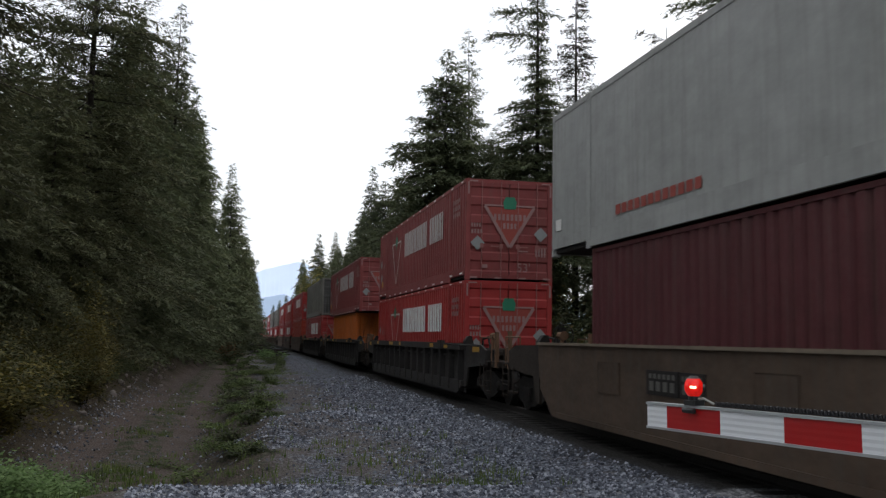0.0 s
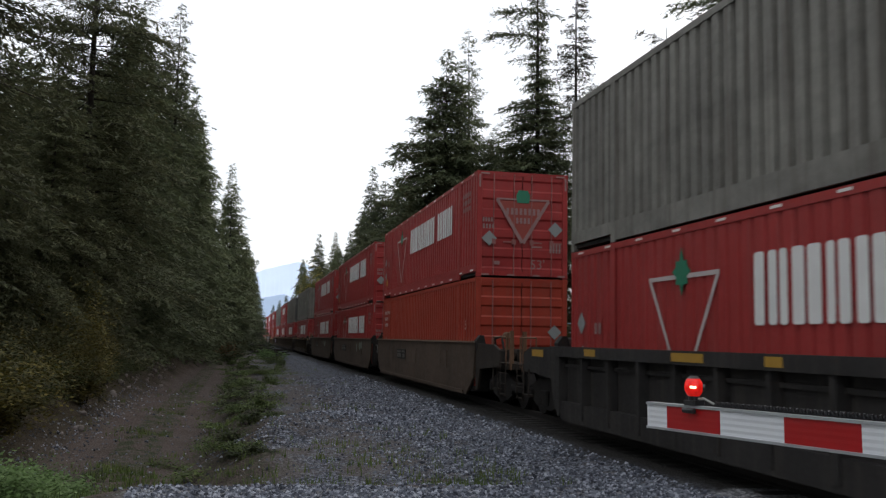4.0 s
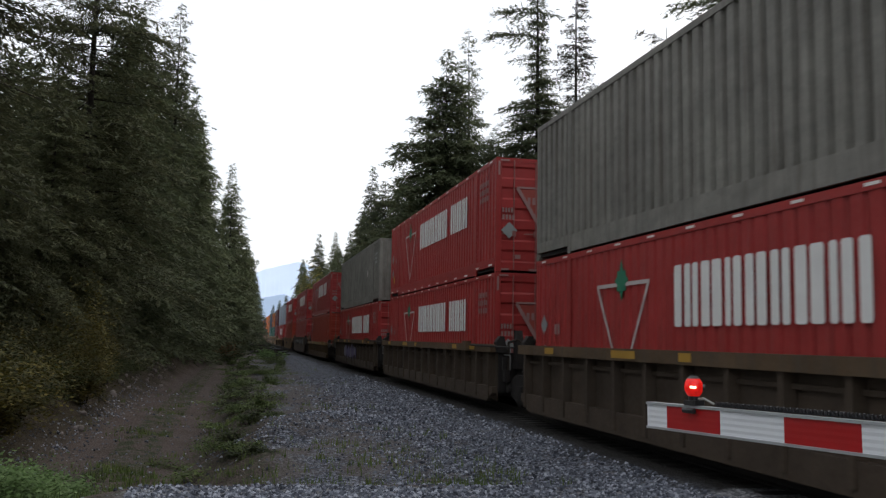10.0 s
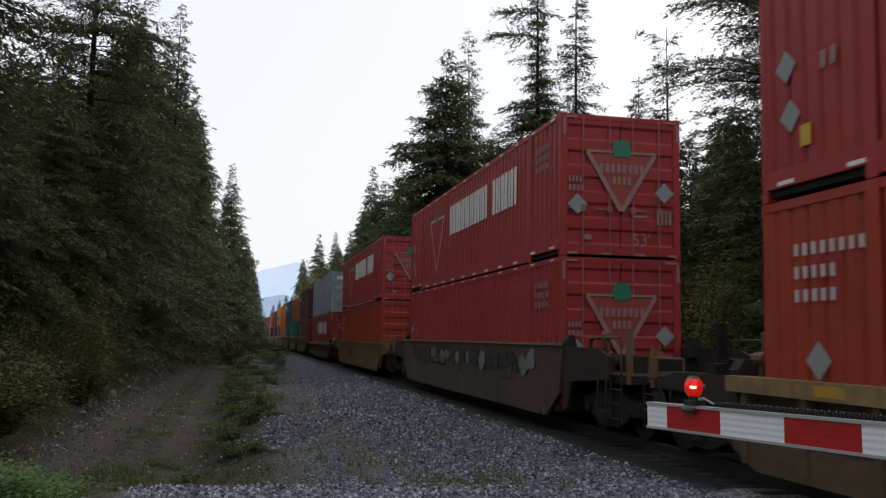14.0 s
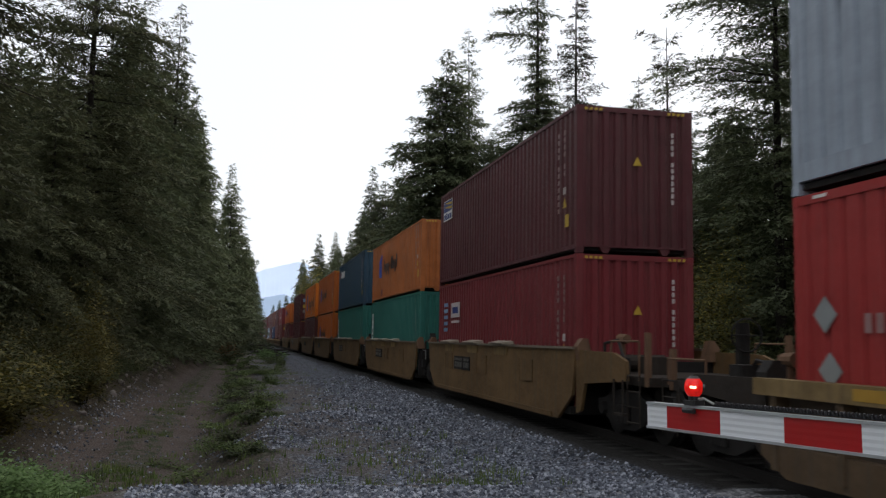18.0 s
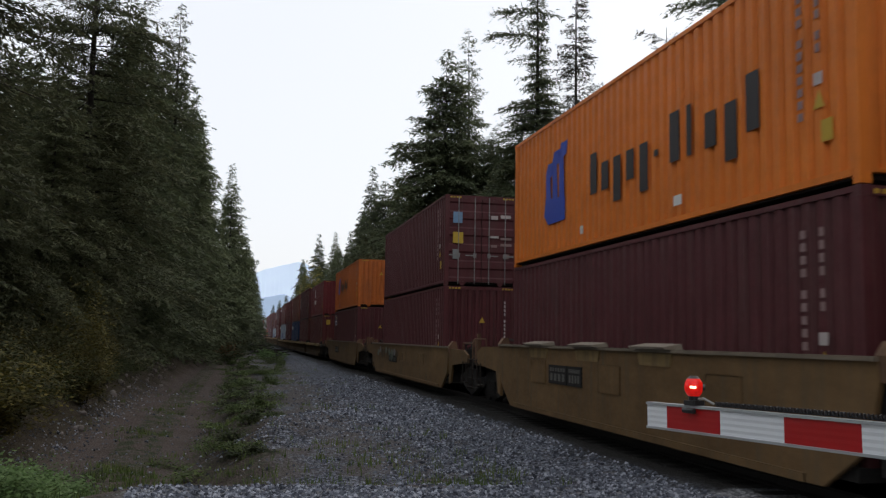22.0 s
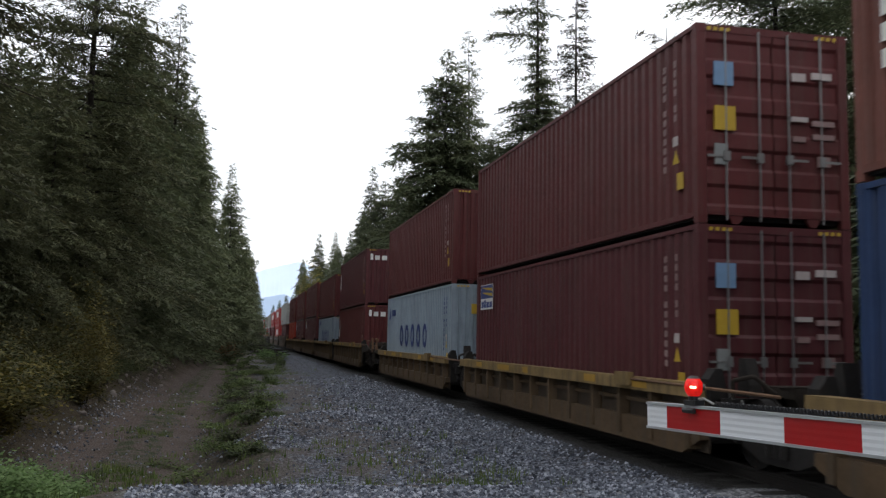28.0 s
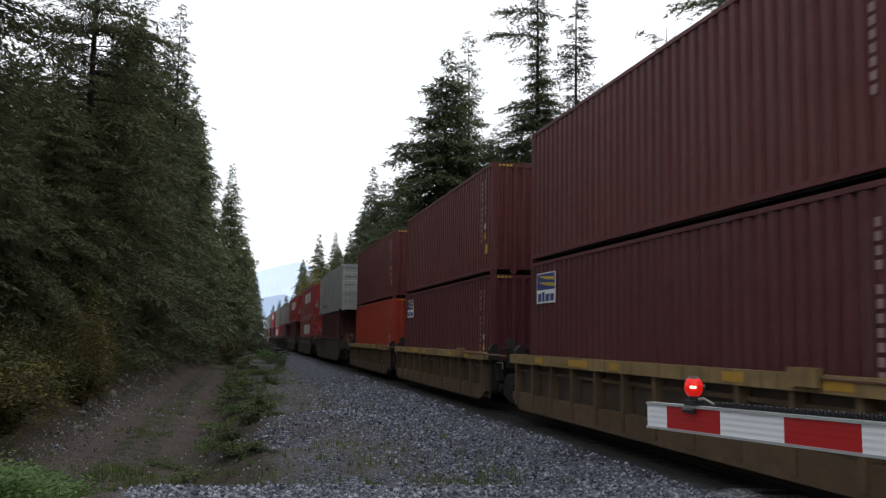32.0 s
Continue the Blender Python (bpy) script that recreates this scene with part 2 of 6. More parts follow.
def corrugated(along, z0, z1, out, depth, pitch, duty, name, material, axis="y"):
    """A closed sheet with upright ribs. It runs along an axis from along[0] to along[1]; its outer face lies at out, its ribs go depth inwards."""
    a0, a1 = along
    n = max(1, round((a1 - a0) / pitch))
    p = (a1 - a0) / n
    flat = p * duty / 2
    slope = p * 0.13
    sgn = 1 if depth > 0 else -1
    prof = []
    for i in range(n):
        b = a0 + i * p
        prof += [(b, 0), (b + flat, 0), (b + flat + slope, depth), (b + p - flat - slope, depth), (b + p - flat, 0)]
    prof.append((a1, 0))
    back = depth + 0.03 * sgn
    v, f = [], []
    for u, d in prof:
        for z in (z0, z1):
            v.append((out + d, u, z) if axis == "y" else (u, out + d, z))
    m = len(prof)
    o = len(v)
    for u in (a0, a1):
        for z in (z0, z1):
            v.append((out + back, u, z) if axis == "y" else (u, out + back, z))
    for i in range(m - 1):
        f.append((2 * i, 2 * i + 1, 2 * i + 3, 2 * i + 2))
    f += [(o, o + 2, o + 3, o + 1), (0, o, o + 1, 1), (2 * m - 2, 2 * m - 1, o + 3, o + 2)]
    f.append(tuple([2 * i + 1 for i in range(m)] + [o + 3, o + 1]))
    f.append(tuple([2 * i for i in range(m - 1, -1, -1)] + [o, o + 2]))
    return mesh_from(name, v, f, material)


def text_mesh(body, size, material):
    cu = bpy.data.curves.new("text", "FONT")
    cu.body, cu.size, cu.extrude = body, size, 0.002
    cu.align_x, cu.align_y = "CENTER", "CENTER"
    ob = bpy.data.objects.new("text", cu)
    me = bpy.data.meshes.new_from_object(ob)
    bpy.data.objects.remove(ob)
    bpy.data.curves.remove(cu)
    me.materials.clear()
    me.materials.append(material)
    return me


# ---------------------------------------------------------------- containers
# local: y = 0 is the end that faces the crossing, the box reaches to y = L; z = 0 its underside
def bars(shape, x, y0, y1, z0, z1, n, fill=0.6, t=0.004):
    """Plain upright bars in place of a line of writing, on the side at x, read from y1 (far) to y0 (near)."""
    p = (y1 - y0) / n
    for i in range(n):
        shape.box(x - t, x, y0 + i * p + p * (1 - fill) / 2, y0 + (i + 1) * p - p * (1 - fill) / 2, z0, z1)
    return shape


def end_bars(shape, x0, x1, z0, z1, n, y=-0.004, fill=0.6, t=0.004):
    p = (x1 - x0) / n
    for i in range(n):
        shape.box(x0 + i * p + p * (1 - fill) / 2, x0 + (i + 1) * p - p * (1 - fill) / 2, y - t, y, z0, z1)
    return shape


def block_letters(shape, x, y0, y1, z0, z1, split, t=0.005):
    """One plain mark in place of a brand's letter: two broad upright bars with cut corners, side by side; split: where they part."""
    w, c = y1 - y0, 0.03
    m = y0 + w * split
    for p, q in ((y0 + w * 0.06, m - w * 0.09), (m + w * 0.09, y1 - w * 0.06)):
        shape.prism_x([(p + c, z0), (q - c, z0), (q, z0 + c), (q, z1 - c), (q - c, z1), (p + c, z1), (p, z1 - c), (p, z0 + c)], x - t, x)
    return shape


def diamond(shape, x, y, z, r, t=0.006):
    return shape.prism_x([(y - r, z), (y, z - r), (y + r, z), (y, z + r)], x - t, x)


def end_diamond(shape, x, z, r, y=-0.006, t=0.006):
    return shape.prism_y([(x - r, z), (x, z - r), (x + r, z), (x, z + r)], y - t, y)


def triangle_outline(shape, x, y0, y1, ztop, zbot, w, t=0.005):
    ym = (y0 + y1) / 2
    shape.box(x - t, x, y0, ym - 0.16, ztop - w, ztop)
    shape.box(x - t, x, ym + 0.16, y1, ztop - w, ztop)
    for a in (y0, y1):
        s = 1 if a < ym else -1
        shape.prism_x([(a, ztop - w), (a + s * w * 1.3, ztop - w), (ym + s * w * 0.2, zbot), (ym - s * w * 0.7, zbot)], x - t, x)
    return shape


def leaf_shape(shape, x, y, z, r, t=0.009):
    pts = [(0, -1.15), (0.18, -0.6), (0.62, -0.55), (0.55, -0.2), (0.95, 0.05), (0.6, 0.3), (0.55, 0.62), (0.22, 0.55), (0, 1.25),
           (-0.22, 0.55), (-0.55, 0.62), (-0.6, 0.3), (-0.95, 0.05), (-0.55, -0.2), (-0.62, -0.55), (-0.18, -0.6)]
    return shape.prism_x([(y + a * r * 0.8, z + b * r * 0.8) for a, b in pts], x - t, x)


BUILT = {}


def box_parts(ob, L, W, H, color, smooth, end, marks):
    m = paint(color)
    hw = W / 2
    big = L > 13
    rib = (0.30, 0.045, 0.60) if big else (0.278, 0.050, 0.46)
    if color == "grey":
        rib = (0.31, 0.10, 0.54)
    if smooth:
        rib = (1.22, 0.006, 0.9)
    zr, zt = (0.36 if big else 0.17), (0.11 if big else 0.07)
    # walls
    for s in (-1, 1):
        part("side_wall", corrugated((0.12, L - 0.12), zr, H - zt, s * (hw - 0.012), -s * rib[1], rib[0], rib[2], "side_wall", m), m, ob)
        part("top_rail", Shape().box(min(s * hw, s * (hw - 0.07)), max(s * hw, s * (hw - 0.07)), 0.12, L - 0.12, H - zt, H - 0.004), m, ob)
        lo, hi = sorted((s * hw, s * (hw - 0.06)))
        if big:   # the rail steps up outside the lifting posts
            bot = Shape().box(lo, hi, 2.07, L - 2.07, 0.03, zr).box(lo, hi, 0.12, 1.89, 0.15, zr).box(lo, hi, L - 1.89, L - 0.12, 0.15, zr)
        else:
            bot = Shape().box(lo, hi, 0.12, L - 0.12, 0.09, zr)
        part("bottom_rail", bot, m, ob)
    part("roof", corrugated((-hw + 0.07, hw - 0.07), 0.12, L - 0.12, H - 0.015, -0.02, 0.5, 0.6, "roof", m, "x"), m, ob,
         at=Matrix(((1, 0, 0, 0), (0, 0, 1, 0), (0, 1, 0, 0), (0, 0, 0, 1))))
    part("floor_panel", Shape().box(-hw + 0.06, hw - 0.06, 0.12, L - 0.12, 0.06, 0.13), STEEL_DARK, ob)
    for a in (0, 1):
        y0, y1 = (0.0, 0.12) if a == 0 else (L - 0.12, L)
        for s in (-1, 1):
            x0, x1 = sorted((s * hw, s * (hw - 0.15)))
            part("corner_post", Shape().box(x0, x1, y0, y1, 0.118, H - 0.118, 0.012), m, ob)
            for z0 in (0.0, H - 0.118):
                part("corner_casting", Shape().box(x0 - (0.004 if s < 0 else 0), x1 + (0.004 if s > 0 else 0), y0 - (0.004 if a == 0 else 0),
                                                   y1 + (0.004 if a else 0), z0, z0 + 0.118, 0.01), m, ob)
        part("end_header", Shape().box(-hw + 0.15, hw - 0.15, y0 + 0.01, y1 - 0.01, H - 0.11, H - 0.004), m, ob)
        part("end_sill", Shape().box(-hw + 0.15, hw - 0.15, y0 + 0.01, y1 - 0.01, 0.05 if big else 0.125, 0.17), m, ob)
    # far end
    part("end_wall", corrugated((-hw + 0.15, hw - 0.15), 0.14, H - 0.11, L - 0.02, -0.04, 0.24, 0.5, "end_wall", m, "x"), m, ob)
    # end towards the crossing
    if end == "doors":
        for s in (-1, 1):
            x0, x1 = sorted((s * 0.012, s * (hw - 0.15)))
            prof = [(0.02, 0.14)]
            for k in range(5):
                z = 0.14 + (H - 0.25) * k / 5
                g = (H - 0.25) / 5
                prof += [(0.02, z + 0.10), (0.055, z + 0.15), (0.055, z + g - 0.15), (0.02, z + g - 0.10)]
            prof += [(0.02, H - 0.11), (0.09, H - 0.11), (0.09, 0.14)]
            d = part("door", Shape().prism_x(prof, x0, x1), m, ob)
            for k in (0.22, 0.72):
                xr = s * (k * (hw - 0.15))
                part("lock_rod", Shape().tube((xr, 0.0, 0.05), (xr, 0.0, H - 0.06), 0.016, n=6), ROD_RED if "red" in color else GALV, d, "worn upright lock rod")
                part("handle", Shape().box(min(xr, xr + s * 0.3), max(xr, xr + s * 0.3), -0.02, 0.0, 0.95, 0.985).box(xr - 0.05, xr + 0.05, -0.03, 0.012, 0.90, 1.04), ROD_RED if "red" in color else GALV, d)
    elif end == "panel":
        prof = [(0.03, 0.14)]
        for k in range(4):
            z, g = 0.14 + (H - 0.25) * k / 4, (H - 0.25) / 4
            prof += [(0.03, z + 0.07), (0.06, z + 0.12), (0.06, z + g - 0.12), (0.03, z + g - 0.07)]
        prof += [(0.03, H - 0.11), (0.09, H - 0.11), (0.09, 0.14)]
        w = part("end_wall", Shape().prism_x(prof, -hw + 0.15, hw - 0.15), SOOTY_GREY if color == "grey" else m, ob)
        part("centre_post", Shape().box(-0.06, 0.06, 0.005, 0.05, 0.14, H - 0.11), m, w)
    else:
        part("end_wall", corrugated((-hw + 0.15, hw - 0.15), 0.17, H - 0.11, 0.015, 0.045, 0.25, 0.45, "end_wall", m, "x"), m, ob)
    if not big:
        for xx in (-0.62, 0.62):
            part("end_foot", Shape().prism_y([(xx - 0.05, 0.005), (xx + 0.05, 0.005), (xx + 0.12, 0.124), (xx - 0.12, 0.124)], 0.02, 0.10), m, ob)
    if big:
        for y in (1.98, L - 1.98):
            for s in (-1, 1):
                x0, x1 = sorted((s * (hw + 0.006), s * (hw - 0.03)))
                part("lift_post", Shape().box(x0, x1, y - 0.09, y + 0.09, 0.0, H), m, ob)
        tape = Shape()
        for i in range(13):
            y = 0.5 + i * (L - 1.0) / 12
            if min(abs(y - 1.98), abs(y - L + 1.98)) > 0.2:
                z0 = 0.06 if 2.1 < y < L - 2.1 else 0.17
                tape.box(-hw - 0.006, -hw, y - 0.16, y + 0.16, z0, z0 + 0.05)
                tape.box(-hw - 0.006, -hw, y - 0.12, y + 0.12, H - 0.065, H - 0.03)
        if marks in ("red53", "plain53"):
            tagged(part("reflective_tape", tape, MARK_WHITE, ob, "white reflective dashes along the rails"), "white reflective dashes along the rails", kind="stuff")
    x = -hw - 0.002
    if marks in ("red53", "gate53"):
        for u0, u1, n in ((10.6, 6.3, 8), (13.2, 11.1, 4)):
            for i in range(n):
                p = (u0 - u1) / n
                part("letter_block", block_letters(Shape(), x, L - u0 + i * p, L - u0 + (i + 1) * p, 1.45, 2.34, (0.5, 0.40, 0.57, 0.46)[i % 4]), MARK_FADED if color == "faded_red" else MARK_WHITE, ob)
        e = part("emblem", triangle_outline(Shape(), x, L - 5.5, L - 3.4, 2.2, 0.5, 0.065), MARK_FADED, ob, "white triangle outline")
        part("leaf", leaf_shape(Shape(), x, L - 4.45, 2.22, 0.36), MARK_GREEN, e, "green leaf shape")
    if marks in ("red53", "gate53", "plain53"):
        for yy, zz in ((L - 0.55, 1.55), (L - 0.62, 0.95)):
            part("placard", diamond(Shape(), x, yy, zz, 0.2), MARK_GREY, ob, "grey diamond placard")
        ids = Shape()
        for k in range(3):
            bars(ids, x, 0.7, 1.6, 2.3 - k * 0.2, 2.43 - k * 0.2, 6 - k)
        bars(ids, x, L - 1.5, L - 1.15, 1.35, 1.55, 2)
        tagged(part("markings", ids, MARK_DIM, ob), kind="stuff")
        part("yellow_label", Shape().box(x - 0.004, x, L - 1.0, L - 0.8, 0.55, 0.8), MARK_YELLOW, ob)
        # end towards the crossing
        t = Shape()
        t.box(-0.75, -0.18, -0.016, -0.008, 2.12, 2.17).box(0.18, 0.75, -0.016, -0.008, 2.12, 2.17)
        t.prism_y([(-0.78, 2.12), (-0.68, 2.12), (0.03, 0.98), (-0.05, 0.92)], -0.016, -0.008)
        t.prism_y([(0.68, 2.12), (0.78, 2.12), (0.05, 0.92), (-0.03, 0.98)], -0.016, -0.008)
        e = part("end_emblem", t, MARK_DIM, ob, "faded triangle emblem on the end")
        part("emblem_panel", Shape().prism_y([(-0.66, 2.1), (0.66, 2.1), (0.02, 1.05), (-0.02, 1.05)], -0.006, 0.0), MARK_ORANGE, e)
        part("leaf", Shape().prism_y([(-0.17, 2.05), (0.17, 2.05), (0.2, 2.25), (0.13, 2.4), (-0.13, 2.4), (-0.2, 2.25)], -0.026, -0.017), MARK_GREEN, e, "green leaf shape")
        end_bars(e_b := Shape(), -0.5, 0.5, 1.72, 1.9, 8, -0.02)
        end_bars(e_b, -0.22, 0.22, 1.48, 1.64, 4, -0.02)
        tagged(part("emblem_lettering", e_b, MARK_DIM, e), kind="stuff")
        for xx, zz in ((-0.95, 1.05), (0.93, 1.35)):
            part("placard", end_diamond(Shape(), xx, zz, 0.21, -0.02), MARK_GREY, ob, "grey diamond placard")
        mk = Shape()
        end_bars(mk, -1.15, -0.85, 1.5, 1.62, 4, -0.02)
        end_bars(mk, -1.15, -0.80, 1.32, 1.44, 4, -0.02)
        end_bars(mk, 0.25, 0.55, 0.83, 0.87, 1, -0.02, 1.0)
        end_bars(mk, 0.75, 1.1, 0.7, 0.95, 4, -0.02)
        mk.box(-1.2, -0.95, -0.02, -0.016, H - 0.09, H - 0.05).box(0.95, 1.2, -0.02, -0.016, H - 0.09, H - 0.05)
        mk.box(-1.25, -1.2, -0.02, -0.016, H - 0.45, H - 0.1).box(1.2, 1.25, -0.02, -0.016, H - 0.45, H - 0.1)
        for k in range(4):
            mk.box(-1.15 + k * 0.72, -0.95 + k * 0.72, -0.02, -0.008, 0.04, 0.09)
        mk.box(-0.8, -0.65, -0.02, -0.016, 0.34, 0.44)
        tagged(part("end_markings", mk, MARK_DIM, ob), kind="stuff")
        part("size_number", text_mesh("53'", 0.36, MARK_DIM), MARK_DIM, ob, at=pose(0.42, -0.02, 0.36, 90))
    if marks == "plain_or":
        ids = Shape()
        for k, n in enumerate((8, 5, 5)):
            bars(ids, x, L - 0.6 - n * 0.16, L - 0.6, 2.22 - k * 0.26, 2.36 - k * 0.26, n, 0.5)
        tagged(part("markings", ids, MARK_FADED, ob), kind="stuff")
        for yy, zz in ((L - 1.05, 1.05),):
            part("placard", diamond(Shape(), x, yy, zz, 0.22), MARK_GREY, ob, "grey diamond placard")
        part("size_mark", text_mesh("5", 0.36, MARK_FADED), None, ob, at=Matrix(((0, 0, -1, x - 0.004), (-1, 0, 0, 1.07), (0, 1, 0, 1.6), (0, 0, 0, 1))))
        part("end_placard", end_diamond(Shape(), 0.92, 1.45, 0.2, -0.025), MARK_GREY, ob, "grey diamond placard")
        mk = Shape()
        end_bars(mk, -1.1, -0.65, 0.68, 0.82, 4, -0.022)
        end_bars(mk, -1.1, -0.65, 0.46, 0.60, 4, -0.022)
        tagged(part("end_markings", mk, MARK_FADED, ob), kind="stuff")
    if marks == "grey53":
        part("side_placard", diamond(Shape(), x, 3.9, 1.5, 0.17), MARK_FADED, ob, "pale diamond placard")
        part("placard", end_diamond(Shape(), 0.85, 1.75, 0.2, -0.02), MARK_WHITE, ob, "white diamond placard")
        ids = Shape()
        for k in range(3):
            bars(ids, x, 0.7, 1.5, 2.2 - k * 0.2, 2.32 - k * 0.2, 5 - k)
        tagged(part("markings", ids, paint("pale_grey"), ob), kind="stuff")
    if marks == "smooth53":
        sh = Shape()
        bars(sh, x, L - 6.2, L - 3.2, 0.45, 0.62, 12, 0.75)
        part("lettering", sh, MARK_ORANGE, ob, "faded red lettering")
        part("label_plate", Shape().box(x - 0.004, x, L - 0.55, L - 0.25, 0.5, 0.72), MARK_WHITE, ob)
    if marks == "blue53":
        sh = Shape()
        end_bars(sh, -0.95, -0.1, 2.35, 2.6, 1, -0.03, 1.0)
        part("label_plate", sh, MARK_WHITE, ob, "cream label plate")
        for zz in (1.75, 1.05):
            part("placard", end_diamond(Shape(), -0.8, zz, 0.22, -0.03), MARK_FADED, ob)
        ids = Shape()
        for (yy, zz) in ((L - 1.0, 2.2), (L - 2.1, 2.0), (L - 2.3, 1.4), (L - 1.8, 0.8), (L - 2.3, 0.6)):
            ids.box(x - 0.004, x, yy - 0.12, yy + 0.12, zz - 0.18, zz + 0.18)
        tagged(part("markings", ids, MARK_GREY, ob), kind="stuff")
    if marks in ("box", "panel_box", "lines", "lines_small", "blocks", "ship", "rings", "emblem", "side_logo", "white_logo", "corner_logo", "name_corner"):
        # codes that every sea box carries: four letters, a gap, seven figures
        c, d = Shape(), Shape()
        for k in range(11):
            z = 2.42 - k * 0.145 - (0.10 if k > 3 else 0)
            c.box(x - 0.004, x, 0.95, 1.05, z, z + 0.095)
            if k < 6:
                d.box(x - 0.004, x, 0.62, 0.70, z, z + 0.10)
        ink = MARK_NAVY if color in ("white_blue",) else MARK_CODE
        tagged(part("code", c, ink, ob), kind="stuff")
        tagged(part("second_code", d, ink, ob), kind="stuff")
        part("white_label", Shape().box(x - 0.004, x, 0.58, 0.74, 1.22, 1.36), MARK_FADED, ob)
        part("warning_label", Shape().prism_x([(0.55, 0.95), (0.75, 0.95), (0.65, 1.16)], x - 0.004, x), MARK_YELLOW, ob)
        part("yellow_label", Shape().box(x - 0.004, x, 0.42, 0.62, 0.55, 0.8), MARK_YELLOW, ob)
        if marks == "panel_box":
            part("yellow_panel", Shape().box(-0.92, -0.62, -0.006, 0.012, 2.18, 2.55), MARK_YELLOW, ob)
        if end == "corr":
            c = Shape()
            for k in range(11):
                z = 2.36 - k * 0.125 - (0.09 if k > 3 else 0)
                c.box(hw - 0.46, hw - 0.41, -0.004, 0.012, z, z + 0.085)
            tagged(part("end_code", c, MARK_FADED, ob), kind="stuff")
            part("warning_label", Shape().prism_y([(-0.05, 1.75), (0.13, 1.75), (0.04, 1.93)], -0.004, 0.012), MARK_YELLOW, ob)
        tagged(part("hazard_stripe", end_bars(end_bars(Shape(), -hw + 0.15, -hw + 0.55, H - 0.09, H - 0.04, 4, 0.009), hw - 0.55, hw - 0.15, H - 0.09, H - 0.04, 4, 0.009), MARK_YELLOW, ob), kind="stuff")
    if marks == "lines_small":
        e = Shape()
        e.prism_x([(L - 2.95, 1.05), (L - 2.3, 1.05), (L - 2.1, 1.2), (L - 2.2, 1.42), (L - 2.95, 1.36)], x - 0.006, x)
        for u, top in ((L - 2.18, 1.88), (L - 2.46, 2.0), (L - 2.74, 2.06)):
            e.prism_x([(u - 0.21, 1.3), (u, 1.3), (u + 0.02, top - 0.14), (u - 0.08, top), (u - 0.30, top), (u - 0.27, top - 0.18), (u - 0.17, top - 0.2)], x - 0.0055, x)
        part("emblem", e, MARK_BLUE, ob, "blue emblem")
        if H < 2.7:
            part("red_sticker", Shape().box(x - 0.004, x, L - 3.3, L - 2.8, 0.22, 0.5), paint("crimson"), ob, "faded red sticker")
        for i, (h0, h1) in enumerate(((1.25, 1.8), (1.25, 1.6), (1.08, 1.6), (1.25, 1.6), (1.08, 1.6), (1.38, 1.46), (1.25, 1.8), (1.25, 1.8), (1.25, 1.6), (1.08, 1.6), (1.25, 1.8))):
            a = L - 3.5 - i * 0.33
            part("letter_block", Shape().box(x - 0.006, x, a - 0.20, a, h0, h1), MARK_BLACK, ob)
    if marks == "lines":   # blue emblem and dark wordmark
        e = Shape()
        e.prism_x([(L - 3.4, 0.72), (L - 2.4, 0.72), (L - 2.15, 0.92), (L - 2.25, 1.28), (L - 3.4, 1.18)], x - 0.006, x)
        for u, top in ((L - 2.27, 2.0), (L - 2.67, 2.2), (L - 3.07, 2.3)):
            e.prism_x([(u - 0.30, 1.1), (u, 1.1), (u + 0.02, top - 0.2), (u - 0.10, top), (u - 0.46, top), (u - 0.40, top - 0.26), (u - 0.24, top - 0.3)], x - 0.0055, x)
        part("emblem", e, MARK_BLUE, ob, "blue emblem")
        for i, (h0, h1) in enumerate(((1.0, 1.75), (1.0, 1.5), (0.72, 1.5), (1.0, 1.5), (0.72, 1.5), (1.2, 1.3), (1.0, 1.75), (1.0, 1.75), (1.0, 1.5), (0.72, 1.5), (1.0, 1.75))):
            a = L - 4.75 - i * 0.53
            wide = 0.14 if i in (5, 7) else 0.30
            part("letter_block", Shape().box(x - 0.006, x, a - wide, a, h0, h1), MARK_BLACK, ob)
        for u, w in ((3.9, 0.25), (7.8, 0.15)):
            part("white_label", Shape().box(x - 0.004, x, u, u + w, 0.33, 0.48), MARK_WHITE, ob)
    if marks == "rings":   # five broad round letters
        for i in range(5):
            cy, cz, r0, r1 = L - 3.55 - i * 1.15, 1.32, 0.40, 0.23
            part("letter_block", Shape().band_x(cy, cz, r0 * 0.85, r0 * 1.05, r1 * 0.85, r1 * 1.05, x - 0.006, x), MARK_NAVY, ob, "dark blue ring shape")
        part("small_emblem", Shape().prism_x([(L - 0.5, 2.0), (L - 0.95, 2.0), (L - 0.72, 2.45)], x - 0.005, x), MARK_NAVY, ob)
        for k in range(4):
            part("small_letter_block", Shape().box(x - 0.005, x, L - 2.08 + k * 0.225, L - 1.9 + k * 0.225, 2.12, 2.38), MARK_NAVY, ob)
        part("yellow_panel", Shape().box(-0.60, -0.40, -0.006, 0.012, 2.0, 2.3), MARK_YELLOW, ob)
    if marks == "blocks":
        part("lettering", Shape().box(-1.0, -0.86, -0.006, 0.012, 2.32, 2.64).box(-0.76, -0.52, -0.006, 0.012, 2.32, 2.55).box(-0.40, -0.14, -0.006, 0.012, 2.32, 2.55), MARK_WHITE, ob, "white wordmark blocks")
        part("yellow_panel", Shape().box(0.5, 0.95, -0.006, 0.012, 0.28, 0.52), MARK_YELLOW, ob)
        part("far_code", Shape().box(x - 0.004, x, L - 0.6, L - 0.48, 1.2, 2.3).box(x - 0.004, x, L - 0.5, L - 0.3, 1.3, 1.7), MARK_WHITE, ob)
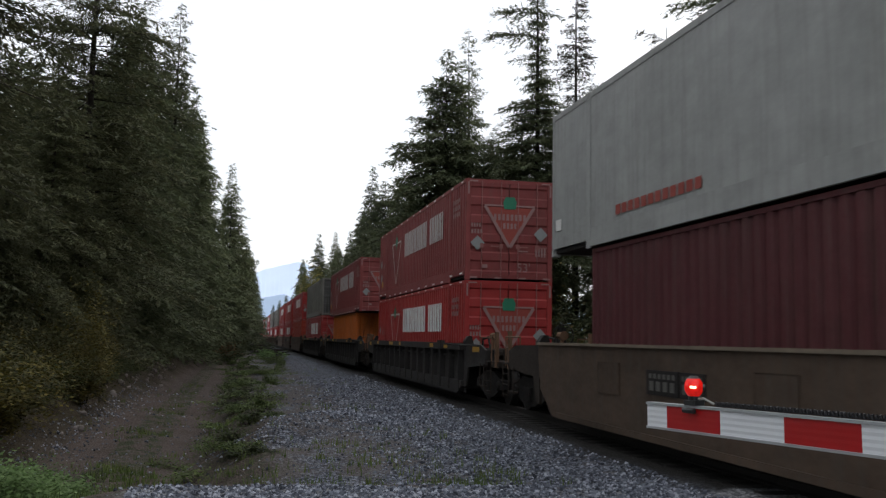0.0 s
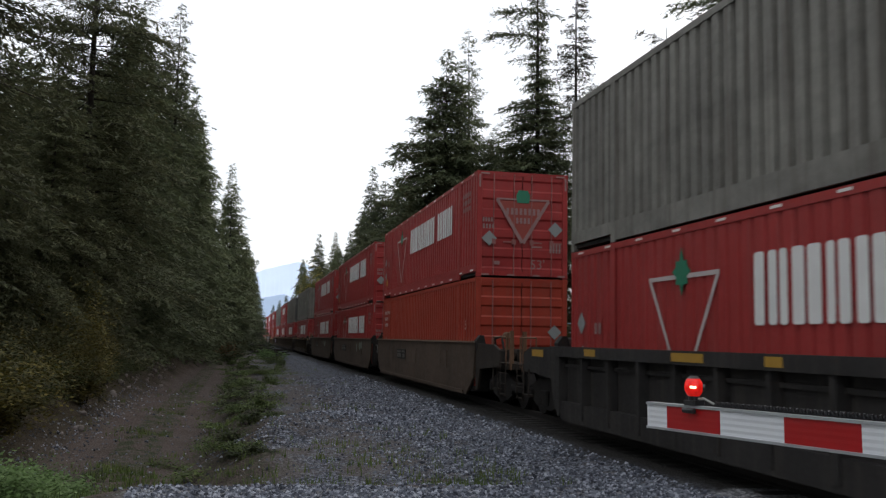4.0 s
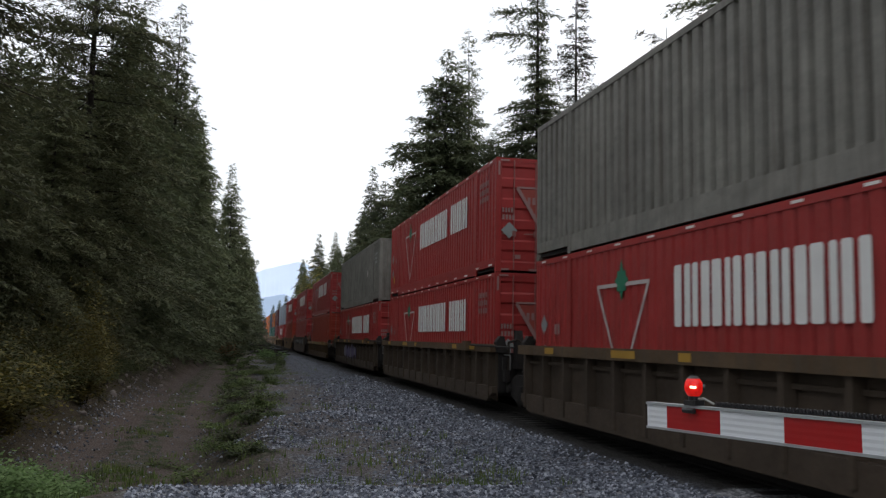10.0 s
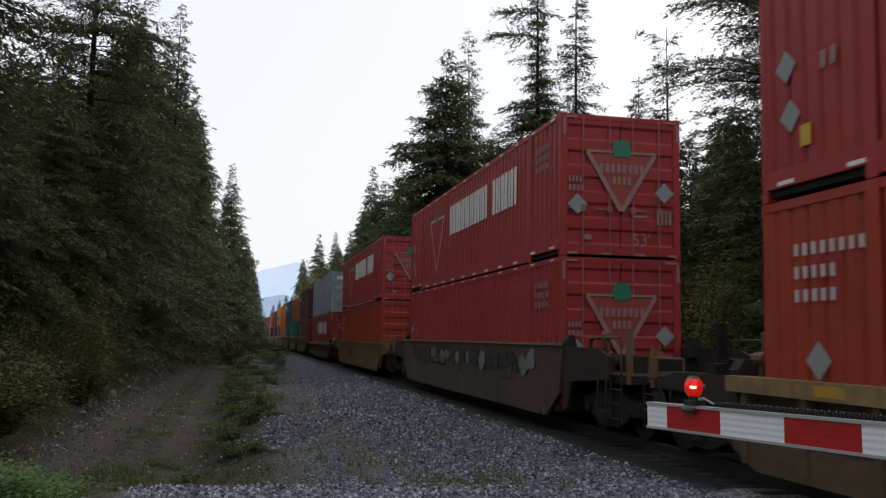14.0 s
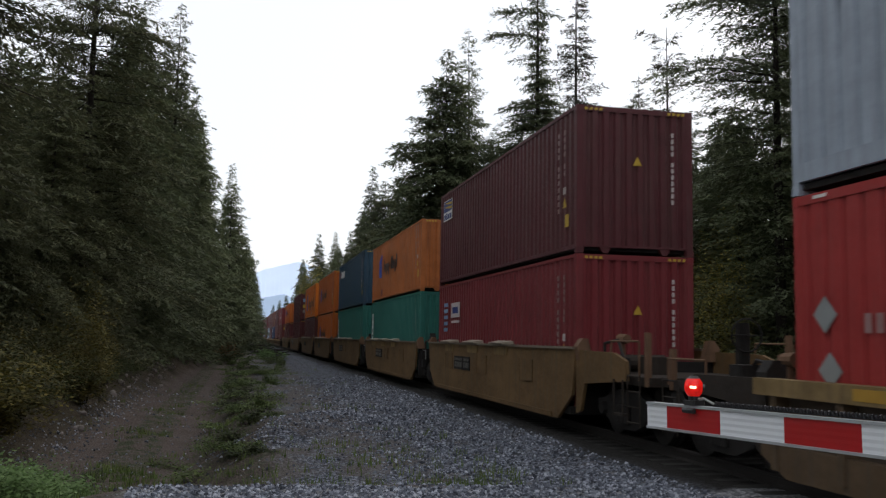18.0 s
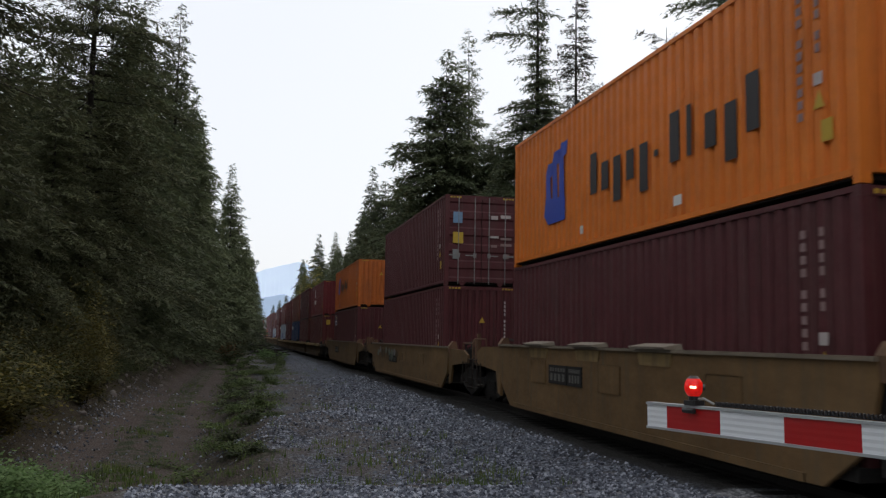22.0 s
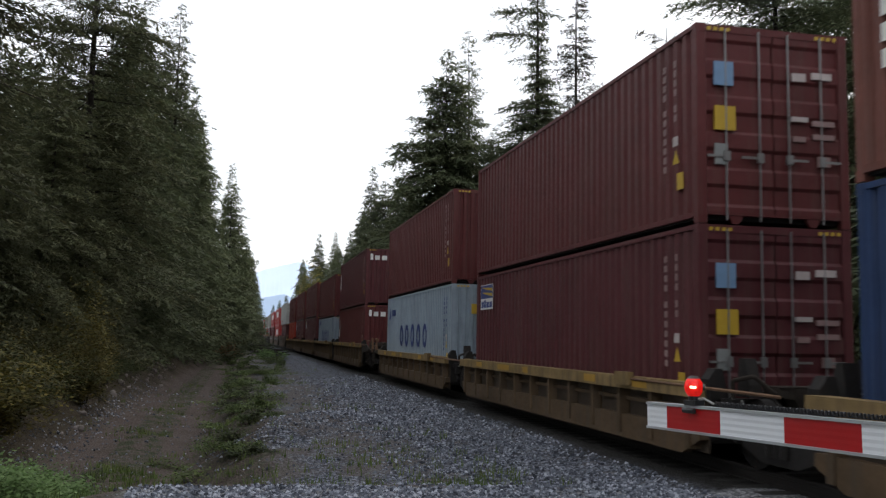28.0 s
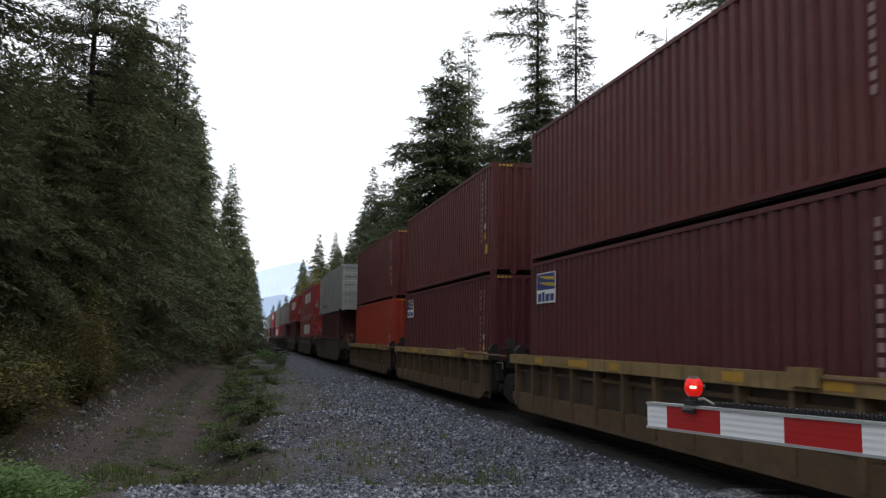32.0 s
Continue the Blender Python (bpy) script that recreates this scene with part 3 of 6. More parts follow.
    if marks == "ship":    # small white wordmark near the far top corner
        part("red_block", Shape().box(x - 0.005, x, L - 1.25, L - 0.65, 2.02, 2.42), paint("crimson"), ob, "red wordmark block")
        for k in range(5):
            part("letter_block", Shape().box(x - 0.005, x, L - 1.62 - k * 0.38, L - 1.32 - k * 0.38, 2.02, 2.40 if k else 2.46), MARK_WHITE, ob)
    if marks == "corner_logo":
        y0, y1, zb = L - 1.62, L - 0.45, 2.0
        panel = part("logo_panel", Shape().box(x - 0.005, x, y0, y1, zb, zb + 0.64), MARK_WHITE, ob, "white logo panel with blue and yellow shapes")
        part("logo_field", Shape().box(x - 0.009, x - 0.005, y0 + 0.03, y1 - 0.03, zb + 0.28, zb + 0.62), MARK_NAVY, panel)
        for k in range(2):
            z = zb + 0.33 + 0.13 * k
            part("logo_arc", Shape().prism_x([(y0 + 0.05, z), (y0 + 0.55, z + 0.04), (y1 - 0.1, z + 0.12), (y0 + 0.5, z + 0.10), (y0 + 0.05, z + 0.07)], x - 0.013, x - 0.009), MARK_YELLOW, panel)
        for u, w, h in ((0.08, 0.22, 0.15), (0.36, 0.24, 0.15), (0.66, 0.16, 0.20), (0.88, 0.2, 0.17)):
            part("logo_mark", Shape().box(x - 0.009, x - 0.005, y0 + u, y0 + u + w, zb + 0.04, zb + 0.04 + h), MARK_NAVY, panel)
    if marks == "name_corner":
        w = Shape()
        for k in range(6):
            w.box(x - 0.005, x, L - 0.7, L - 0.45, 2.45 - k * 0.27, 2.64 - k * 0.27)
        part("lettering", w, MARK_WHITE, ob)
    if marks == "white_logo":
        part("logo_panel", Shape().box(x - 0.005, x, L - 2.8, L - 1.72, 1.86, 2.3), MARK_FADED, ob, "pale logo panel")
        part("text_line", Shape().box(x - 0.005, x, L - 2.8, L - 1.75, 1.70, 1.77), MARK_FADED, ob)
        part("logo_mark", Shape().box(x - 0.009, x - 0.005, L - 2.6, L - 1.9, 1.98, 2.17), MARK_NAVY, ob)
        st = Shape()
        for k in range(5):
            st.box(x - 0.005, x, L - 1.25, L - 0.75, 1.45 + k * 0.19, 1.56 + k * 0.19)
        part("striped_label", st, MARK_SKY, ob)
    if marks == "emblem":
        part("emblem", Shape().band_x(L - 4.8, 1.95, 0.24, 0.34, 0.12, 0.17, x - 0.006, x), MARK_WHITE, ob, "white round emblem")
        for k in range(6):
            part("letter_block", Shape().box(x - 0.006, x, L - 5.66 + k * 0.3, L - 5.44 + k * 0.3, 1.05, 1.38), MARK_WHITE, ob)
    if marks == "teal":
        panel = part("name_panel", Shape().box(x - 0.005, x, L - 0.66, L - 0.30, 0.30, 2.35), MARK_WHITE, ob, "upright white panel with dark marks")
        for k in range(7):
            part("name_mark", Shape().box(x - 0.009, x - 0.005, L - 0.56, L - 0.42, 0.42 + k * 0.27, 0.56 + k * 0.27), MARK_BLACK, panel)
        part("warning_label", Shape().prism_y([(0.0, 1.45), (0.22, 1.45), (0.11, 1.66)], -0.006, 0.012), MARK_YELLOW, ob)
        c = Shape()
        for k in range(9):
            c.box(x - 0.004, x, 0.80, 0.87, 2.2 - k * 0.14, 2.29 - k * 0.14)
        tagged(part("code", c, MARK_GREY, ob), kind="stuff")
    if end == "doors" and marks in ("box", "corner_logo"):
        for (a, b, z0, z1) in ((0.30, 0.52, 2.15, 2.27), (0.62, 0.95, 2.2, 2.3), (0.28, 0.55, 1.55, 1.62), (0.62, 0.98, 1.5, 1.58), (0.62, 0.98, 1.3, 1.38), (0.7, 0.9, 0.9, 1.05), (0.30, 0.5, 1.25, 1.33)):
            part("door_label", Shape().box(a, b, -0.01, 0.022, z0, z1), MARK_CODE if z1 < 1.6 else MARK_FADED, ob)
        part("blue_label", Shape().box(-0.95, -0.65, -0.008, 0.022, 2.0, 2.35), MARK_SKY, ob, "blue and white label")
        part("yellow_panel", Shape().box(-0.95, -0.62, -0.008, 0.022, 1.35, 1.7), MARK_YELLOW, ob)
        part("grey_panel", Shape().box(-0.95, -0.75, -0.008, 0.022, 0.85, 1.15), MARK_GREY, ob)


NAMES = {"red": "red", "faded_red": "faded red", "orange_red": "orange-red", "maroon": "dark maroon", "brick": "brick-red", "brown": "faded brown", "crimson": "crimson",
         "orange": "orange", "rust_orange": "rusty orange", "bright_orange": "bright orange", "teal": "teal", "navy": "navy blue", "blue": "deep blue",
         "grey": "weathered grey", "pale_grey": "pale grey", "pale_blue": "pale blue-grey", "white_blue": "white-blue"}
TRAIN = []


def container(spec, s, z, upper):
    """spec: length in feet, colour, marks, end, height; stands at the distance s, its underside at z."""
    feet, color, marks, end, H = spec
    L, W = (16.15, 2.59) if feet == 53 else (12.19, 2.438)
    m = pose(TRACK, s, z)
    if spec in BUILT:
        ob = copy_thing(BUILT[spec], m)
    else:
        face = {"doors": "barred doors", "panel": "panelled end", "corr": "ribbed end"}[end]
        ob = root("shipping_container", m, f"{NAMES[color]} {feet}-foot steel shipping container, {face}", "shipping container", "containers on the train")
        box_parts(ob, L, W, H, color, marks == "smooth53", end, marks)
        BUILT[spec] = ob
    where = "on another container" if upper else "in a well car"
    face = {"doors": "barred doors", "panel": "panelled end", "corr": "ribbed end"}[end]
    where = "on another box" if upper and marks == "lines_small" else where
    mark = "" if color == "rust_orange" else {"teal": " and white lettering", "red53": " and white lettering", "lines": " and black lettering", "lines_small": " and dark wordmark", "rings": " and blue lettering", "blocks": " and white wordmark"}.get(marks, "")
    tagged(ob, f"{NAMES[color]} container with {face}{mark}, {where}")
    TRAIN.append((ob, s, z))
    return ob


# ---------------------------------------------------------------- well cars
WHEEL_R = 0.457
AXLE = {}


def wheelset_mesh():
    sh = Shape()
    sh.tube((-1.1, 0, 0), (1.1, 0, 0), 0.08, n=10)
    for s in (-1, 1):
        sh.tube((s * 0.72, 0, 0), (s * 0.86, 0, 0), WHEEL_R, WHEEL_R - 0.01, 22)
        sh.tube((s * 0.69, 0, 0), (s * 0.72, 0, 0), WHEEL_R + 0.03, WHEEL_R + 0.03, 22)
        sh.tube((s * 0.86, 0, 0), (s * 0.90, 0, 0), 0.16, 0.13, 12)
        for k in range(3):
            a = math.tau * k / 3
            sh.box(min(s * 0.9, s * 0.91), max(s * 0.9, s * 0.91), math.cos(a) * 0.08 - 0.02, math.cos(a) * 0.08 + 0.02, math.sin(a) * 0.08 - 0.02, math.sin(a) * 0.08 + 0.02)
    return sh.mesh("wheelset", STEEL_DARK)


def side_frame_mesh(s):
    x0, x1 = sorted((s * 0.94, s * 1.10))
    sh = Shape()
    sh.prism_x([(-1.2, 0.40), (-1.0, 0.38), (-0.35, 0.16), (0.35, 0.16), (1.0, 0.38), (1.2, 0.40), (1.2, 0.60), (0.9, 0.64), (0.45, 0.80), (-0.45, 0.80), (-0.9, 0.64), (-1.2, 0.60)], x0, x1)
    for y in (-0.89, 0.89):
        sh.tube((s * 1.08, y, WHEEL_R), (s * 1.17, y, WHEEL_R), 0.13, 0.11, 12)
    for y in (-0.15, 0.0, 0.15):
        sh.tube((s * 1.13, y, 0.26), (s * 1.13, y, 0.56), 0.06, n=8)
    return sh.mesh("side_frame", STEEL_DARK)


def truck(parent, y):
    t = part("truck", Shape().box(-1.0, 1.0, -0.2, 0.2, 0.42, 0.72, 0.03).tube((0, 0, 0.72), (0, 0, 0.84), 0.22, n=12), STEEL_DARK, parent, at=pose(0, y, 0))
    for s in (-1, 1):
        part("side_frame", AXLE[("frame", s)], None, t)
    for k in (-1, 1):
        w = part("wheelset", AXLE["mesh"], None, t, at=pose(0, k * 0.89, WHEEL_R))
        w.rotation_mode = "QUATERNION"
        AXLE.setdefault("made", []).append((w, k))
    return t


def well_car(kind, feet, mat, ztop, s, gap0, gap1, lids=False, ext=0.0, lidmat=None):
    """A car round one box; its end towards the crossing reaches gap0 past the box, the other gap1. A gap under 2 m is half of an articulated joint."""
    gap0, gap1 = gap0 - ext, gap1 - ext
    key = (kind, feet, mat.name, ztop, round(gap0, 1), round(gap1, 1), lids, ext)
    L = 16.15 if feet == 53 else 12.19
    m = pose(TRACK, s, 0)
    if key in BUILT:
        ob = copy_thing(BUILT[key], m)
        TRAIN.append((ob, s, 0))
        return ob
    look_ = {"tan_car_paint": "tan", "brown_car_paint": "grimy brown", "golden_car_paint": "golden tan", "yellow_car_paint": "yellow-brown", "dusty_car_paint": "dusty brown", "black_car_paint": "sooty black"}[mat.name]
    ob = root("well_car", m, f"{look_} double-stack well car with {'ribbed' if kind == 'ribbed' else 'smooth plated'} sides, on rails", "railway wagon", "wagons of the train")
    a, b = -0.45 - ext, L + 0.45 + ext
    if not isinstance(AXLE.get("mesh"), bpy.types.Mesh):
        AXLE["mesh"] = wheelset_mesh()
        for q in (-1, 1):
            AXLE[("frame", q)] = side_frame_mesh(q)
    for q in (-1, 1):
        def X(u, v):
            return sorted((q * u, q * v))
        if kind == "ribbed":
            # on tan cars, grime and shade between ribs are put into a browner sheet
            part("side_sheet", Shape().box(*X(1.315, 1.34), a, b, 0.16, ztop - 0.1), CAR_BROWN if mat is CAR_TAN else mat, ob)
            part("top_chord", Shape().box(*X(1.31, 1.54), a - 0.05, b + 0.05, ztop - 0.19, ztop, 0.01), lidmat or mat, ob)
            part("bottom_chord", Shape().prism_x([(a + 0.5, 0.12), (b - 0.5, 0.12), (b, 0.34), (b, 0.48), (a, 0.48), (a, 0.34)], *X(1.342, 1.47)), mat, ob)
            n = 15 if feet == 53 else 12
            rib = None
            if q > 0:
                far = Shape()
                for i in range(n):
                    y = a + 0.3 + (b - a - 0.6) * i / (n - 1)
                    far.box(1.34, 1.50, y - 0.06, y + 0.06, 0.20, ztop - 0.192)
                tagged(part("far_ribbing", far, mat, ob), kind="stuff")
            for i in range(n if q < 0 else 0):
                y = a + 0.3 + (b - a - 0.6) * i / (n - 1)
                if rib is None:
                    rib = Shape().prism_z([(q * 1.34, -0.085), (q * 1.50, -0.055), (q * 1.50, 0.055), (q * 1.34, 0.085)][::q], 0.20, ztop - 0.192).mesh("rib", mat)
                part("rib", rib, None, ob, at=pose(0, y, 0))
            if q < 0:
                part("bracket", Shape().box(-1.64, -1.50, 1.5, 2.0, ztop - 0.13, ztop + 0.07, 0.03), lidmat or mat, ob)
                part("operating_rod", Shape().tube((-1.56, 1.6, ztop - 0.03), (-1.50, a - 1.9, ztop - 0.06), 0.022, n=6), RUST_PIPE if mat is CAR_TAN else STEEL_DARK, ob, "worn operating rod")
            part("stiffener", Shape().box(*X(1.342, 1.40), a + 0.2, b - 0.2, ztop - 0.38, ztop - 0.32), mat, ob)
        else:
            zb = 0.14
            out = [(a + 0.9, zb), (b - 0.9, zb), (b - 0.15, 0.62), (b, ztop - 0.2), (b, ztop), (a, ztop), (a, ztop - 0.2), (a + 0.15, 0.62)]
            part("side_sheet", Shape().prism_x(out, *X(1.36, 1.42)), mat, ob)
            part("top_chord", Shape().box(*X(1.33, 1.47), a, b, ztop + 0.002, ztop + 0.05, 0.01), WORN_EDGE, ob, "worn pale top chord")
            for i, y in enumerate((L * 0.2, L * 0.5, L * 0.8)):
                part("access_panel", Shape().box(*X(1.42, 1.432), y - 0.45, y + 0.45, 0.75, ztop - 0.25, 0.02), mat, ob)
            part("bottom_chord", Shape().box(*X(1.422, 1.45), a + 1.2, b - 1.2, zb, zb + 0.1), mat, ob)
            if lids:
                for y in (L * 0.36, L * 0.58, L * 0.80):
                    part("lid", Shape().prism_y([(q * 1.28, ztop + 0.052), (q * 1.56, ztop + 0.052), (q * 1.58, ztop + 0.085), (q * 1.30, ztop + 0.135)][::q], y - 0.6, y + 0.6), LID_PALE, ob, "worn pale lid")
                    part("lid_flap", Shape().prism_x([(y - 0.58, ztop - 0.01), (y - 0.5, ztop - 0.2), (y + 0.5, ztop - 0.2), (y + 0.58, ztop - 0.01)], *X(1.422, 1.438)), CAR_YELLOW, ob)
        # markings
        if q < 0:
            xx = -1.44 if kind == "plain" else -1.506
            mk = Shape()
            if kind == "plain":
                for u, w in ((L * 0.60, 0.7), (L * 0.60 + 0.75, 1.0)):
                    board = part("number_board", Shape().box(xx - 0.004, xx + 0.02, u, u + w, ztop - 0.68, ztop - 0.32), STEEL_DARK, ob, "dark number board")
                    tagged(part("number_marking", bars(bars(Shape(), xx - 0.004, u + 0.06, u + w - 0.06, ztop - 0.62, ztop - 0.48, 4, 0.6), xx - 0.004, u + 0.06, u + w - 0.06, ztop - 0.44, ztop - 0.37, 6, 0.6), MARK_DULL, board), kind="stuff")
            else:
                for u, w in ((1.0, 0.5), (3.0, 0.5), (L * 0.55, 0.35), (L * 0.66, 0.9), (L - 1.8, 0.5)):
                    mk.box(xx - 0.04, xx - 0.036, u, u + w, ztop - 0.15, ztop - 0.03)
            if kind == "ribbed":
                tagged(part("markings", mk, MARK_OCHRE, ob), kind="stuff")
    fl = Shape().box(-1.33, 1.33, 0.0, L, 0.24, 0.30)
    for i in range(5):
        y = L * i / 4
        fl.box(-1.33, 1.33, max(0, y - 0.25), min(L, y + 0.25), 0.30, 0.385)
    part("well_floor", fl, STEEL_DARK, ob)
    for e, gap in ((0, gap0), (1, gap1)):
        d = -1 if e == 0 else 1
        y0 = a if e == 0 else b
        long = gap > 2
        reach = 2.75 if long else 0.75

        def Y(u, v):
            return sorted((y0 + d * u, y0 + d * v))
        # bulkhead and deck over the truck
        part("bulkhead", Shape().box(-1.33, 1.33, *Y(-0.1, 0.06), 0.35, ztop - 0.2), STEEL_DARK, ob)
        part("end_deck", Shape().box(-1.25 if long else -0.6, 1.25 if long else 0.6, *Y(0.06, reach), 0.92, 1.06, 0.05), CAR_GRIME, ob)
        part("centre_sill", Shape().box(-0.32, 0.32, *Y(0.06, reach + 0.1), 0.55, 0.92, 0.03), STEEL_DARK, ob)
        for q in (-1, 1):
            part("guide", Shape().prism_y([(q * 1.12, ztop - 0.2), (q * 1.40, ztop - 0.2), (q * 1.42, ztop + 0.06), (q * 1.32, ztop + 0.2), (q * 1.22, ztop + 0.2)][::q], *Y(-0.05, 0.16)), RUST_PIPE if mat is CAR_GOLD else STEEL_DARK, ob)
            if long:
                part("end_side_plate", Shape().prism_x([(y0, 0.30), (y0 + d * 0.22, 0.36), (y0 + d * 0.42, 0.86), (y0 + d * 2.2, 0.98), (y0 + d * 2.2, ztop - 0.16), (y0 + d * 1.7, ztop - 0.03), (y0, ztop - 0.01)][::d], *sorted((q * 1.33, q * 1.39))), mat if mat in (CAR_BLACK, CAR_GOLD) else CAR_GRIME, ob)
                part("handrail", Shape().bent([(q * 1.34, y0 + d * 1.5, ztop - 0.05), (q * 1.34, y0 + d * 1.5, ztop + 0.16), (q * 1.34, y0 + d * 2.6, ztop + 0.16), (q * 1.34, y0 + d * 2.6, 1.0)], 0.016), RUST_PIPE, ob)
                part("end_post", Shape().box(*sorted((q * 1.18, q * 1.27)), *Y(2.62, 2.72), 0.92, ztop + 0.30, 0.01), RUST_PIPE, ob)
                if q < 0 and mat in (CAR_BLACK, CAR_BROWN):
                    part("end_stripe", Shape().box(-1.396, -1.391, *Y(0.9, 1.6), ztop - 0.22, ztop - 0.08), MARK_OCHRE, ob, "worn yellow end marking")
                lad = Shape()
                for k in range(4):
                    lad.tube((q * 1.38, y0 + d * 2.25, 0.35 + k * 0.24), (q * 1.38, y0 + d * 2.7, 0.35 + k * 0.24), 0.014, n=5)
                for u in (2.25, 2.7):
                    lad.tube((q * 1.38, y0 + d * u, 0.3), (q * 1.38, y0 + d * u, 1.1), 0.014, n=5)
                tagged(part("ladder", lad, CAR_GRIME, ob), kind="stuff")
        if long:
            part("coupler", Shape().box(-0.12, 0.12, *Y(reach + 0.1, gap - 0.45 + 0.05), 0.72, 0.96, 0.03).box(-0.2, 0.2, *Y(gap - 0.75, gap - 0.45), 0.66, 1.02, 0.05), STEEL_DARK, ob)
            part("brake_rigging", Shape().bent([(-0.95, y0 + d * 0.3, 0.98), (-0.95, y0 + d * 0.3, ztop + 0.12), (-0.95, y0 + d * 0.9, ztop + 0.18), (-0.95, y0 + d * 1.3, 1.06)], 0.028).box(-1.16, -0.86, *Y(0.95, 1.25), 1.06, 1.34, 0.03), STEEL_DARK, ob)
            part("retainer_valve", Shape().tube((-0.7, y0 + d * 0.55, 1.06), (-0.7, y0 + d * 0.55, ztop + 0.16), 0.05, 0.04, 8).tube((-0.7, y0 + d * 0.42, ztop + 0.2), (-0.7, y0 + d * 0.72, ztop + 0.2), 0.10, 0.08, 10), RUST_PIPE, ob)
            part("step_plate", Shape().box(-1.42, -1.30, *Y(1.75, 2.15), 0.42, 0.46).box(-1.42, -1.40, *Y(1.75, 1.79), 0.42, 1.0).box(-1.42, -1.40, *Y(2.11, 2.15), 0.42, 1.0), CAR_GRIME, ob)
            part("air_hose", Shape().bent([(0.4, y0 + d * reach, 0.8), (0.42, y0 + d * (reach + 0.25), 0.45), (0.3, y0 + d * (gap - 0.46), 0.35)], 0.025), SHADOW_GAP, ob)
            truck(ob, y0 + d * 1.55)
            if e == 0:
                wheel = Shape()
                for k in range(14):
                    t0, t1 = math.tau * k / 14, math.tau * (k + 1) / 14
                    wheel.tube((0.55 + 0.27 * math.cos(t0), y0 - 2.55, 1.75 + 0.27 * math.sin(t0)), (0.55 + 0.27 * math.cos(t1), y0 - 2.55, 1.75 + 0.27 * math.sin(t1)), 0.016, n=5)
                for k in range(4):
                    t0 = math.tau * k / 4
                    wheel.tube((0.55, y0 - 2.55, 1.75), (0.55 + 0.27 * math.cos(t0), y0 - 2.55, 1.75 + 0.27 * math.sin(t0)), 0.012, n=5)
                tagged(part("brake_wheel", wheel, STEEL_DARK, ob), kind="stuff")
                part("brake_stand", Shape().box(0.45, 0.65, y0 - 2.5, y0 - 2.35, 1.06, 1.95, 0.02), STEEL_DARK, ob)
                part("valve_box", Shape().box(-0.5, -0.1, y0 - 1.4, y0 - 0.7, 1.06, 1.36, 0.06), CAR_GRIME, ob)
                tank = Shape().tube((-0.9, y0 - 0.5, 1.24), (0.1, y0 - 0.5, 1.24), 0.15, n=12)
                part("air_tank", tank, CAR_GRIME, ob)
        else:
            for q in (-1, 1):
                part("joint_post", Shape().prism_x([(y0 + d * 0.1, 0.92), (y0 + d * 0.42, 0.92), (y0 + d * 0.40, ztop), (y0 + d * 0.28, ztop + 0.34), (y0 + d * 0.16, ztop + 0.34)][::d], *sorted((q * 0.80, q * 0.98))), STEEL_DARK, ob)
            part("joint_block", Shape().box(-0.3, 0.3, *Y(0.1, 0.5), 0.92, ztop - 0.05, 0.03), CAR_GRIME, ob)
            part("joint_pipe", Shape().bent([(-1.15, y0 + d * 0.3, 0.7), (-1.15, y0 + d * 0.3, ztop + 0.05), (-1.0, y0 + d * 0.55, ztop + 0.12), (-0.75, y0 + d * 0.62, ztop - 0.1)], 0.03), CAR_GRIME, ob)
            part("brake_lever", Shape().box(-1.26, -1.12, *Y(0.18, 0.42), 0.62, 0.9, 0.02).box(-1.3, -1.2, *Y(0.24, 0.34), 0.9, ztop - 0.3, 0.01), STEEL_DARK, ob)
            part("joint_cover", Shape().prism_y([(-0.62, 1.06), (0.62, 1.06), (0.48, ztop - 0.28), (-0.48, ztop - 0.28)], *Y(0.5, 0.74)), CAR_GRIME, ob)
            part("grab_rail", Shape().bent([(-1.2, y0 + d * 0.12, ztop - 0.25), (-1.2, y0 + d * 0.6, ztop - 0.25), (-1.2, y0 + d * 0.6, 0.9)], 0.014), GALV, ob)
            if e == 0:
                truck(ob, y0 - gap + 0.45)
    BUILT[key] = ob
    TRAIN.append((ob, s, 0))
    return ob


# ---------------------------------------------------------------- ground
def smooth(a, b, v):
    t = np.clip((v - a) / (b - a), 0, 1)
    return t * t * (3 - 2 * t)


def rough(x, y, s, seed):
    """Smooth pseudo-random relief of about -1 to 1."""
    return (np.sin(x * s * 1.7 + seed) * np.cos(y * s * 1.3 + seed * 2.1) + np.sin((x + y) * s * 2.9 + seed * 3.3) * 0.5 + np.sin((x * 0.6 - y) * s * 5.3 + seed) * 0.3) / 1.8


